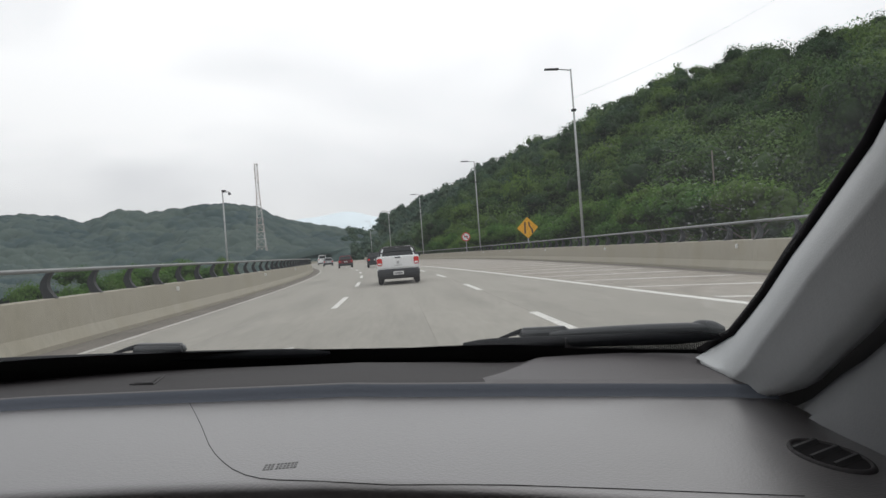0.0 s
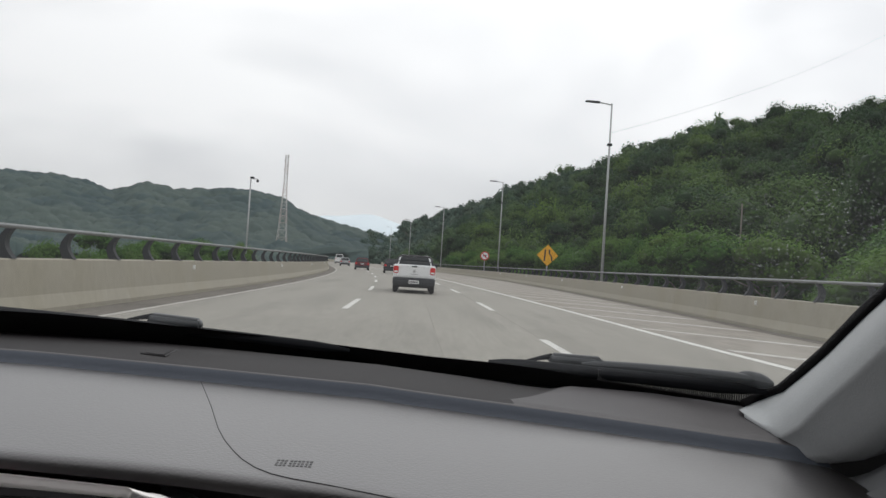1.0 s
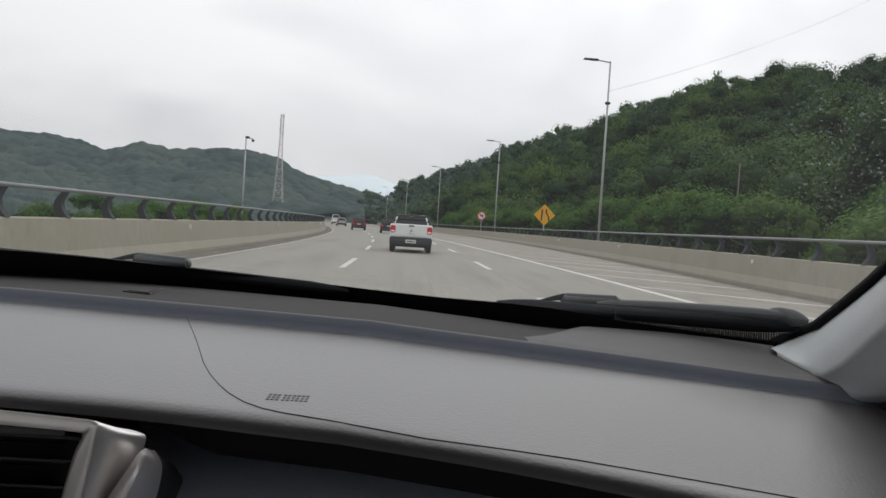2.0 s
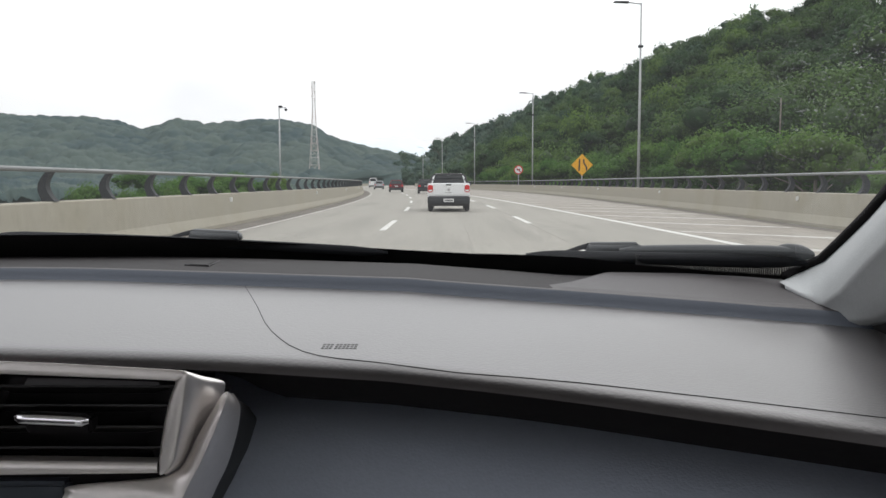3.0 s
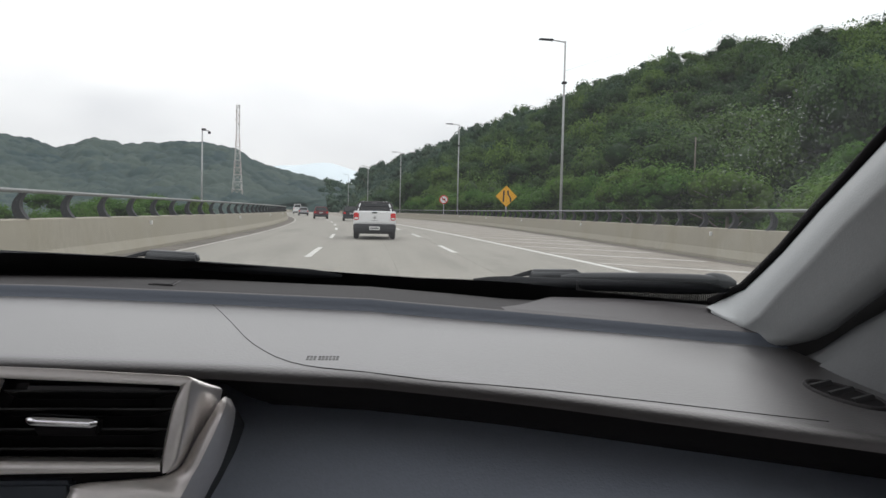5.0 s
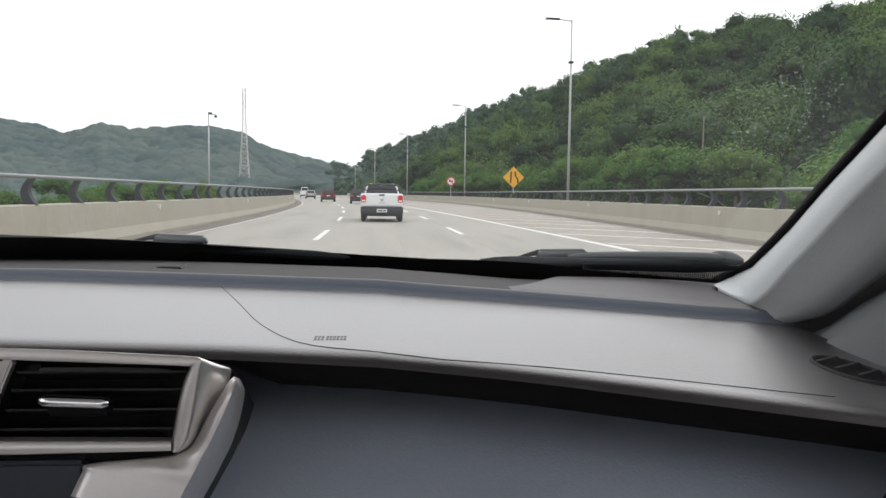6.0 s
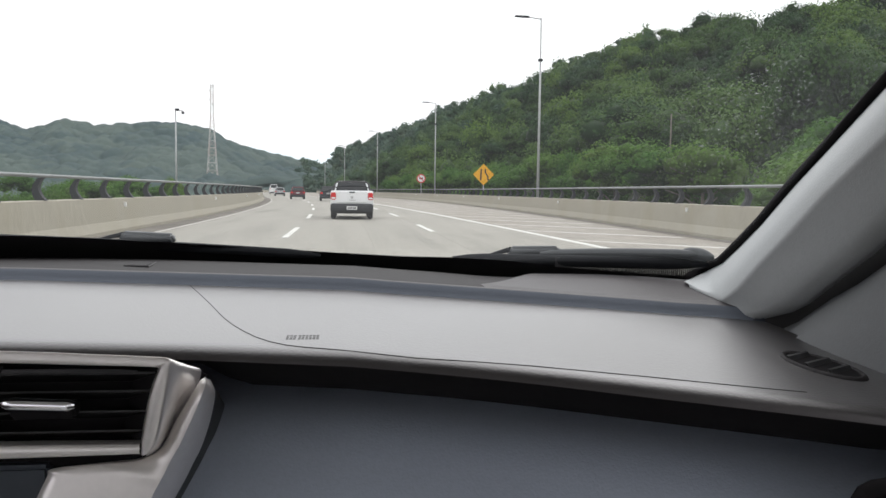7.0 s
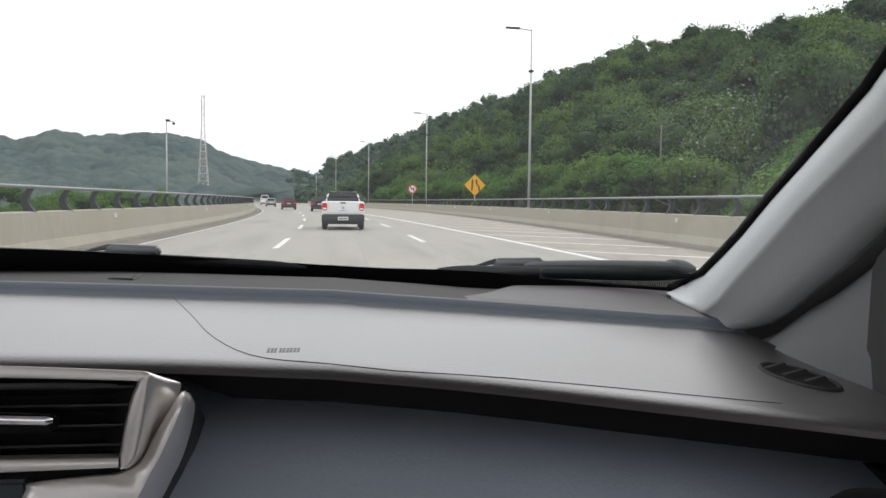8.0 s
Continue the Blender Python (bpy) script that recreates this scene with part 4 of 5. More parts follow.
def hatch(at, paint, label, tall=1.5, wide=1.72, turn=0, lit=True):
    """A hatchback or compact SUV seen from behind; its rear face lies at y = 0."""
    t = thing("car", label, "car", "cars in traffic", at=at, turn=turn)
    h, b = wide / 2, tall * 0.62
    part("body", prism(bmesh.new(), [(0.0, 0.32), (-0.05, 0.5), (0.0, b), (0.25, b + 0.03), (3.0, b), (3.75, b - 0.14), (4.0, 0.5), (3.98, 0.25), (0.2, 0.25)], -h, h, 0.07), paint, t)
    bm = bmesh.new()
    hexa(bm, [(-h + 0.06, 0.08, b), (h - 0.06, 0.08, b), (h - 0.06, 3.0, b - 0.02), (-h + 0.06, 3.0, b - 0.02)], [(-h + 0.24, 0.42, tall), (h - 0.24, 0.42, tall), (h - 0.26, 2.1, tall), (-h + 0.26, 2.1, tall)], 0.06)
    part("cabin", bm, paint, t)
    bm = bmesh.new()
    f = lambda z: (z - b) / (tall - b)
    z0, z1 = b + 0.08, tall - 0.1
    hexa(bm, [(-h + 0.2, 0.07 + 0.34 * f(z0), z0), (h - 0.2, 0.07 + 0.34 * f(z0), z0), (h - 0.2, 0.2 + 0.34 * f(z0), z0), (-h + 0.2, 0.2 + 0.34 * f(z0), z0)],
         [(-h + 0.31, 0.07 + 0.34 * f(z1), z1), (h - 0.31, 0.07 + 0.34 * f(z1), z1), (h - 0.31, 0.2 + 0.34 * f(z1), z1), (-h + 0.31, 0.2 + 0.34 * f(z1), z1)])
    part("rear_window", bm, CAR_GLASS, t, "dark rear window")
    for s in (-1, 1):
        part("tail_light", box(bmesh.new(), s * (h - 0.16) - 0.12, s * (h - 0.16) + 0.12, -0.055, 0.06, b - 0.24, b - 0.04, 0.03), TAIL, t, "lit red tail light")
        bm = bmesh.new()
        hexa(bm, [(s * (h - 0.055), 0.45, b + 0.06), (s * (h - 0.055), 2.7, b + 0.06), (s * (h - 0.1), 2.7, b + 0.06), (s * (h - 0.1), 0.45, b + 0.06)],
             [(s * (h - 0.2), 0.65, tall - 0.1), (s * (h - 0.2), 2.1, tall - 0.1), (s * (h - 0.26), 2.1, tall - 0.1), (s * (h - 0.26), 0.65, tall - 0.1)])
        part("side_window", bm, CAR_GLASS, t)
        wheel(t, s * (h - 0.1), 0.7, 0.30)
        wheel(t, s * (h - 0.1), 3.2, 0.30)
    part("bumper", box(bmesh.new(), -h + 0.02, h - 0.02, -0.10, 0.1, 0.28, 0.55, 0.05), BUMPER, t, "dark plastic bumper")
    plate(t, -0.056, b - 0.18)
    return t


pickup((0.42, 31.6, 0.006))
hatch((-1.75, 84, 0), PAINT_K, "black hatchback in the same lane as the pickup", 1.55, 1.75, 3)
hatch((-5.75, 98, 0), PAINT_R, "dark red hatchback with lit tail lights in the fast lane", 1.5, 1.75, 5)
hatch((-11.5, 142, 0), PAINT_S, "silver-grey car further ahead in the fast lane", 1.5, 1.72, 7)
van = hatch((-16.9, 190, 0), PAINT_W, "tall white van far ahead in the fast lane", 2.3, 1.95, 7)

# ---- the car that the camera rides in ----
ride = thing("passenger_car", "grey-trimmed car cabin with a wide dashboard and windscreen", "car")


def smooth(a, b, v):
    """0 below a, 1 above b, eased between."""
    s = min(1.0, max(0.0, (v - a) / (b - a)))
    return s * s * (3 - 2 * s)


def pad_base(x, y):
    """The dashboard's top: it leans a little to the seats and falls towards the door."""
    return 1.0166 + 0.027 * (y - 0.68) - 0.021 * min(1.0, max(0.0, (x - 0.28) / 0.38))


def eased(x, xs, ys, w=0.035):
    return sum(interp(x + w * k, xs, ys) for k in (-1, -0.5, 0, 0.5, 1)) / 5


def band_y(x):
    return eased(x, (-0.8, -0.2, -0.12, 0.09, 0.235, 0.33, 0.47, 0.60, 0.65, 0.69, 0.717, 0.76), (1.06, 1.043, 1.038, 0.992, 0.958, 0.938, 0.921, 0.902, 0.893, 0.880, 0.862, 0.83), 0.022)


def lip_y(x):
    return eased(x, (-0.8, -0.06, 0.15, 0.245, 0.30, 0.335, 0.41, 0.487, 0.53, 0.567, 0.65, 0.76), (0.708, 0.680, 0.652, 0.6300, 0.617, 0.613, 0.595, 0.569, 0.555, 0.544, 0.516, 0.476))


def base_y(x):
    """Where the windscreen meets the dashboard."""
    return 1.345 - (0.52 if x > 0 else 0.16) * x * x


RAKE = radians(30)


def on_glass(x, s, lift=0.0):
    """A point of the windscreen, s metres up from its foot."""
    return Vector((x, base_y(x) - s * math.cos(RAKE) + lift * math.sin(RAKE), 1.018 + s * math.sin(RAKE) + lift * math.cos(RAKE)))


LIP_D = (0, 0.0008, 0.002, 0.004, 0.007, 0.011, 0.016, 0.024, 0.04, 0.08)
LIP_Z = (0.0100, 0.0072, 0.0053, 0.0034, 0.0018, 0.0008, 0.0003, 0.0001, 0.0, 0.0)


def pad_z(x, y):
    """The height of the lower pad, rounded down at its lip and rolled off beside the door."""
    d = max(0.0, x - 0.66)
    roll = 0.6 * d * d * (1 - smooth(0.70, 0.84, y))
    return pad_base(x, y) - roll - interp(y - lip_y(x), LIP_D, LIP_Z)


XS = [-0.78 + 0.02 * i for i in range(66)] + [0.54 + 0.01 * i for i in range(21)]
rows, under = [], []
for x in XS:
    f, b = lip_y(x), band_y(x)
    g = pad_z(x, f)
    # How far the black sheet hangs down to imitate shade under the lip.
    deep = 0.020 * smooth(0.14, 0.20, x)
    under.append([(x, f + 0.13, g - 0.008 - deep * 1.5), (x, f + 0.07, g - 0.0070 - deep * 1.3), (x, f + 0.032, g - 0.0055 - deep), (x, f + 0.020, g - 0.0045 - deep * 0.6), (x, f + 0.010, g - 0.0036 - deep * 0.25), (x, f + 0.003, g - 0.0024), (x, f + 0.0003, g - 0.0009), (x, f, g)])
    col = [(x, f + d, pad_z(x, f + d)) for d in (0.0, 0.0007, 0.0015, 0.0027, 0.004, 0.006, 0.008, 0.011, 0.014, 0.018, 0.022, 0.027, 0.032, 0.039, 0.046, 0.055, 0.065, 0.077, 0.09)]
    for k in range(1, 11):
        y = f + 0.09 + (b - f - 0.09) * k / 10
        col.append((x, y, pad_z(x, y)))
    rows.append(col)
dashboard = part("dashboard", grid_sheet(bmesh.new(), rows), DASH, ride, "warm grey grained plastic dashboard pad", True)
part("lip_underside_shade", grid_sheet(bmesh.new(), under), WELL, dashboard, "underside of the pad lip, coloured black for the shade below it", True)
rows = []
for x in XS:
    b = band_y(x)
    z = pad_base(x, b)
    rows.append([(x, b - 0.001, z - 0.0006), (x, b + 0.0015, z + 0.0010), (x, b + 0.005, z + 0.0062), (x, b + 0.0085, z + 0.0112), (x, b + 0.0105, z + 0.0128)])
part("band", grid_sheet(bmesh.new(), rows), BAND, dashboard, "smooth blue-grey step across the pad", True)


def pad_end(x):
    """Where the upper pad drops into the slot under the windscreen."""
    return interp(x, (-0.8, -0.35, -0.05, 0.05, 0.27, 0.40, 0.50, 0.64, 0.76), (1.40, 1.365, 1.300, 1.275, 1.215, 1.195, 1.160, 1.100, 1.01))


def tray(x, y):
    """1 inside the long tray let into the upper pad, 0 on the pad round it."""
    d = y - band_y(x)
    inner = 0.455 + 0.42 * max(0.0, d - 0.055) ** 0.9
    return smooth(0.016, 0.026, d) * (1 - smooth(inner - 0.03, inner + 0.004, x))


def upper_z(x, y):
    """The pad behind the band, with a long shallow tray let into it that ends in a curve short of the door."""
    b = band_y(x)
    z = pad_base(x, b) + 0.0132 + 0.002 * smooth(0.0, 0.02, y - b - 0.0105) - 0.014 * max(0.0, y - b - 0.03)
    z += 0.014 * smooth(0.015, 0.15, y - b) * smooth(0.46, 0.69, x)
    t = tray(x, y)
    dome = math.exp(-((x + 0.0) / 0.085) ** 2 - ((y - 1.165) / 0.06) ** 2)
    z -= t * (0.0032 + 0.016 * max(0.0, y - b - 0.05)) * (1 - 0.5 * dome)
    e = pad_end(x)
    return z - 0.02 * smooth(e - 0.015, e + 0.03, y)


verts, slot = [], []
for i in range(309):
    x = -0.78 + 0.005 * i
    b, e = band_y(x), pad_end(x) + 0.03
    ys = [b + 0.0105 + d for d in (0.0, 0.0012, 0.003, 0.006, 0.010)]
    ys += [b + 0.0205 + (e - b - 0.0205) * k / 60 for k in range(1, 61)]
    verts.append([(x, ys[0], pad_base(x, b) + 0.0128)] + [(x, y, upper_z(x, y)) for y in ys[1:]])
    slot.append([(x, e - 0.002, upper_z(x, e) - 0.001), (x, e + 0.05, upper_z(x, e) - 0.012), (x, base_y(x) + 0.03, 0.998)])
for name, mat, label, inside in (("upper_pad", DASH_MID, "grained pad behind the band", False), ("tray", DASH_UP, "long tray under the windscreen, its shade put into a darker colour", True)):
    bm = bmesh.new()
    made = {}
    for i in range(308):
        for k in range(64):
            c = verts[i][k]
            if (tray(c[0] + 0.0025, (c[1] + verts[i][k + 1][1]) / 2) > 0.5) == inside:
                bm.faces.new([made.setdefault(q, None) or made.update({q: bm.verts.new(verts[q[0]][q[1]])}) or made[q] for q in ((i, k), (i + 1, k), (i + 1, k + 1), (i, k + 1))])
    part(name, bm, mat, dashboard, label, True)
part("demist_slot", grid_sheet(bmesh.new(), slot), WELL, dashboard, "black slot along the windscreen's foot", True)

# seam of the airbag cover and its small marking
S_X = (0.089, 0.112, 0.134, 0.160, 0.174, 0.188, 0.200, 0.214, 0.228, 0.243, 0.285, 0.33, 0.38, 0.42, 0.50, 0.586, 0.617)
S_Y = (0.992, 0.926, 0.861, 0.780, 0.743, 0.712, 0.689, 0.669, 0.656, 0.648, 0.633, 0.622, 0.615, 0.608, 0.589, 0.567, 0.560)
seam_y = lambda v: interp(v, range(len(S_Y)), S_Y)
seam_x = lambda v: interp(v, range(len(S_X)), S_X)
part("airbag_seam", tube(bmesh.new(), [(seam_x(0.25 * i), seam_y(0.25 * i), pad_z(seam_x(0.25 * i), seam_y(0.25 * i)) + 0.0001) for i in range(65)], 0.00042, 6), RECESS, dashboard, "thin dark seam round the airbag cover")
bm = bmesh.new()
for k in range(9):
    x = 0.2262 + 0.0030 * k + (0.0010 if k > 2 else 0)
    for y0, y1, x0, x1 in ((0.6775, 0.6810, 0, 0.0022), (0.6810, 0.6905, 0.0012 * (k % 2), 0.0010 + 0.0012 * (k % 2)), (0.6840, 0.6875, 0.0002, 0.0020), (0.6905, 0.6940, 0, 0.0022)):
        z = pad_z(x, y0)
        box(bm, x + x0, x + x1, y0, y1, z - 0.0004, z + 0.0003)
part("airbag_marking", bm, PRINT, dashboard, "small embossed marking")
# sun sensor
zs = upper_z(0.0, 1.13)
bm = bmesh.new()
hexa(bm, [(-0.016, 1.108, zs - 0.006), (0.017, 1.094, zs - 0.006), (0.009, 1.168, zs - 0.008), (-0.022, 1.172, zs - 0.008)], [(-0.014, 1.112, zs + 0.0016), (0.014, 1.100, zs + 0.0016), (0.007, 1.163, zs + 0.0004), (-0.019, 1.167, zs + 0.0004)], 0.001)
part("sun_sensor", bm, DASH_UP, dashboard, "small square sensor cover")
part("sensor_gap", tube(bmesh.new(), [(-0.017, 1.106, zs + 0.0008), (0.0175, 1.092, zs + 0.0008), (0.0100, 1.169, zs)], 0.0011, 5), RECESS, dashboard)

# side demister, let into the pad beside the door
DEM = ((0.684, 0.648), (0.0185, -0.030), (0.0122, 0.038))


def on_dem(a, r, z):
    (cx, cy), (ax, ay), (bx, by) = DEM
    x, y = cx + r * (ax * math.cos(a) + bx * math.sin(a)), cy + r * (ay * math.cos(a) + by * math.sin(a))
    return (x, y, pad_z(x, y) + z)


bm = bmesh.new()
loops = [[bm.verts.new(on_dem(2 * math.pi * i / 40, r, z)) for i in range(40)] for r, z in ((1.07, -0.0006), (1.03, 0.0016), (0.98, 0.0026), (0.93, 0.0022), (0.90, 0.0004), (0.885, -0.004))]
for p, q in zip(loops, loops[1:]):
    for i in range(40):
        bm.faces.new((p[i], p[(i + 1) % 40], q[(i + 1) % 40], q[i]))
demister = part("demister", bm, DASH_UP, dashboard, "oval side demister grille", True)
# No hole in the pad: a flat black face imitates the opening's shade.
bm = bmesh.new()
bm.faces.new([bm.verts.new(on_dem(2 * math.pi * i / 40, 0.90, 0.0010)) for i in range(40)])
part("demister_black_face", bm, WELL, demister, "flat black face standing in for the shaded opening")
(cx, cy), (ax, ay), (bx, by) = DEM
det = ax * by - ay * bx
fx, fy = 0.030, 0.020
fu = Vector(((fx * by - fy * bx) / det, (ax * fy - ay * fx) / det)).normalized()
fn = Vector((-fu.y, fu.x))
for c in (-0.52, 0.0, 0.52):
    w = 0.86 * math.sqrt(1 - c * c)
    low, high = [], []
    for t, k in ((-w, 0.035), (-w, -0.035), (w, -0.035), (w, 0.035)):
        q = fn * (c + k) + fu * t
        x, y = cx + ax * q.x + bx * q.y, cy + ay * q.x + by * q.y
        low.append((x, y, pad_z(x, y) - 0.001))
        high.append((x - 0.002, y + 0.004, pad_z(x, y) + 0.0045))
    part("demister_fin", hexa(bmesh.new(), low, high), RECESS, demister, "dark slanted fin")

# fascia below the lip, drawn back into the shade at its top
rows = []
for x in [0.10 + 0.03 * i for i in range(23)]:
    f = lip_y(x)
    g = pad_z(x, f) - 1.0
    rows.append([(x, f + 0.165, 0.985 + g), (x, f + 0.160, 0.966 + g), (x, f + 0.135, 0.956 + g), (x, f + 0.105, 0.948 + g), (x, f + 0.080, 0.940 + g), (x, f + 0.060, 0.929 + g), (x, f + 0.044, 0.914 + g), (x, f + 0.030, 0.895 + g),
                 (x, f + 0.012, 0.876 + g), (x, f - 0.010, 0.83 + g), (x, f - 0.028, 0.78 + g), (x, f - 0.035, 0.70), (x, f - 0.01, 0.60)])
part("glovebox_panel", grid_sheet(bmesh.new(), rows), GLOVE, ride, "charcoal fascia above the glovebox", True)
part("lower_fascia", box(bmesh.new(), -0.75, 0.12, 0.70, 0.76, 0.55, 0.985), RECESS, ride)

# side vent at the end of the fascia, rounded square
sv_u, sv_v = Vector((0.89, -0.45, 0)), Vector((0, 0.43, 0.90))
sv_n = sv_u.cross(sv_v).normalized()
sv_c = Vector((0.662, 0.455, 0.905))


def rounded_ring(half_w, half_h, out, n=48):
    pts = []
    for i in range(n):
        a = 2 * math.pi * i / n
        c, q = math.cos(a), math.sin(a)
        k = (abs(c) ** 4 + abs(q) ** 4) ** -0.25
        pts.append(sv_c + sv_u * half_w * c * k + sv_v * half_h * q * k + sv_n * out)
    return pts + pts[:1]


side_vent = part("side_vent", tube(bmesh.new(), rounded_ring(0.055, 0.050, 0.002), 0.006, 8), WELL, ride, "rounded side air vent", True)
part("vent_ring", tube(bmesh.new(), rounded_ring(0.046, 0.041, 0.004), 0.0028, 8), GLOVE, side_vent, "grey ring", True)
part("inner_ring", tube(bmesh.new(), rounded_ring(0.034, 0.030, 0.003), 0.0028, 8), GLOVE, side_vent, "grey inner ring", True)
bm = bmesh.new()
bm.faces.new([bm.verts.new(p) for p in rounded_ring(0.056, 0.051, 0.0015)[:-1]])
part("vent_well", bm, WELL, side_vent)

# centre vents
vent = part("air_vent", box(bmesh.new(), 0.0, 0.141, 0.622, 0.66, 0.945, 0.998), WELL, ride, "centre air vent with black slats")


def bar(bm, a, b, w, y0, y1):
    """A flat bar in the vent's face from a to b (x and z), w wide."""
    a, b = Vector(a), Vector(b)
    n = Vector((-(b - a).y, (b - a).x)).normalized() * w / 2
    q = [a - n, b - n, b + n, a + n]
    return hexa(bm, [(p.x, y0, p.y) for p in q], [(p.x, y1, p.y) for p in q], 0.0015)


def along(v, table):
    """A smooth curve through the values of a table, v counted in its steps."""
    k = min(len(table) - 2, max(0, int(v)))
    t = v - k
    p0, p1, p2, p3 = table[max(0, k - 1)], table[k], table[k + 1], table[min(len(table) - 1, k + 2)]
    return p1 + 0.5 * t * (p2 - p0 + t * (2 * p0 - 5 * p1 + 4 * p2 - p3 + t * (3 * p1 - p0 - 3 * p2 + p3)))


# one satin bezel runs along the top of the opening and down its side: the rim A, the crest B, the foot of the flank C
AX = (-0.0202, 0.0526, 0.0916, 0.1272, 0.1415, 0.1435, 0.1437, 0.1427, 0.1398, 0.1364, 0.1338, 0.1317, 0.1303, 0.1306)
AZ = (1.0208, 1.0180, 1.0164, 1.0150, 1.0142, 1.0137, 1.0129, 1.0100, 1.0034, 0.9910, 0.9785, 0.9660, 0.9564, 0.9509)
BX = (-0.0182, 0.0541, 0.0929, 0.1321, 0.1472, 0.1511, 0.1531, 0.1526, 0.1509, 0.1483, 0.1457, 0.1432, 0.1399, 0.1351)
BZ = (1.0292, 1.0265, 1.0245, 1.0223, 1.0213, 1.0206, 1.0188, 1.0132, 1.0008, 0.9863, 0.9730, 0.9622, 0.9556, 0.9515)
CX = (-0.0182, 0.0541, 0.0929, 0.1325, 0.1500, 0.1557, 0.1627, 0.1662, 0.1634, 0.1570, 0.1501, 0.1441, 0.1378, 0.1281)
CZ = (1.0222, 1.0195, 1.0175, 1.0155, 1.0128, 1.0115, 1.0092, 1.0060, 0.9943, 0.9805, 0.9676, 0.9550, 0.9473, 0.9419)
CY = (0.596, 0.596, 0.596, 0.596, 0.602, 0.610, 0.612, 0.612, 0.612, 0.612, 0.612, 0.612, 0.612, 0.610)
rows, well = [], []
for i in range(79):
    v = 13 * i / 78
    turn = smooth(4.0, 7.0, v)
    a = Vector((along(v, AX), 0.5860 + 0.0040 * turn, along(v, AZ)))
    b = Vector((along(v, BX), 0.5875 - 0.0010 * turn, along(v, BZ)))
    c = Vector((along(v, CX), along(v, CY), along(v, CZ)))
    inward = (a - b).normalized()
    puff = Vector((0, -0.0003 - 0.0016 * turn, 0))
    rows.append([a + Vector((0, 0.0060, 0)) - inward * 0.0003, a + Vector((0, 0.0016, 0)), a + Vector((0, 0.0003, 0)) - inward * 0.0004, a.lerp(b, 0.18) + puff * 0.75, a.lerp(b, 0.45) + puff * 1.15, a.lerp(b, 0.75) + puff, a.lerp(b, 0.93) + puff * 0.5, b, b.lerp(c, 0.07) + Vector((0.0004 * turn, -0.0004, 0.0003)), b.lerp(c, 0.22) + Vector((0.0010 * turn, -0.0008, 0.0003)), b.lerp(c, 0.50) + Vector((0.0012 * turn, -0.0010, 0.0002)), b.lerp(c, 0.80) + Vector((0.0004 * turn, -0.0004, 0)), c, c + Vector((0.0015 * turn, 0.010, -0.003))])
    well.append([a + Vector((0, 0.0060, 0)) - inward * 0.0004, a.lerp(Vector((0.07, 0.622, 0.985)), 0.30) + Vector((0, 0.022, 0))])
part("bezel", grid_sheet(bmesh.new(), rows), SILVER, vent, "satin silver bezel round the corner of the vent", True)
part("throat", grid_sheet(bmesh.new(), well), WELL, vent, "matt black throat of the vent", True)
# the console trim that sweeps up beside it to a point, and the silver panel it grows out of: left edge L, crest D, outer edge E
LX = (0.1720, 0.1690, 0.1637, 0.1562, 0.1499, 0.1452, 0.1394, 0.1277, 0.1050, 0.0709, 0.0668, 0.0598)
LZ = (1.0017, 0.9988, 0.9897, 0.9774, 0.9655, 0.9561, 0.9489, 0.9446, 0.9442, 0.9418, 0.9360, 0.9199)
LY = (0.606, 0.604, 0.603, 0.603, 0.603, 0.603, 0.603, 0.600, 0.594, 0.591, 0.5897, 0.5865)
DX = (0.1743, 0.1750, 0.1727, 0.1677, 0.1619, 0.1565, 0.1511, 0.1461, 0.1432, 0.1402, 0.1377, 0.1306)
DZ = (1.0030, 0.9989, 0.9910, 0.9785, 0.9659, 0.9545, 0.9449, 0.9348, 0.9293, 0.9238, 0.9188, 0.9040)
DY = (0.602, 0.598, 0.594, 0.594, 0.594, 0.594, 0.594, 0.594, 0.5932, 0.5922, 0.5912, 0.5885)
EX = (0.1752, 0.1770, 0.1742, 0.1700, 0.1652, 0.1594, 0.1544, 0.1483, 0.1448, 0.1413, 0.1378, 0.1299)
EZ = (1.0003, 0.9882, 0.9717, 0.9562, 0.9430, 0.9315, 0.9210, 0.9099, 0.9033, 0.8967, 0.8900, 0.8745)
EY = (0.608, 0.618, 0.622, 0.622, 0.622, 0.622, 0.622, 0.622, 0.622, 0.622, 0.622, 0.622)
panel, outer, dark, valley = [], [], [], []
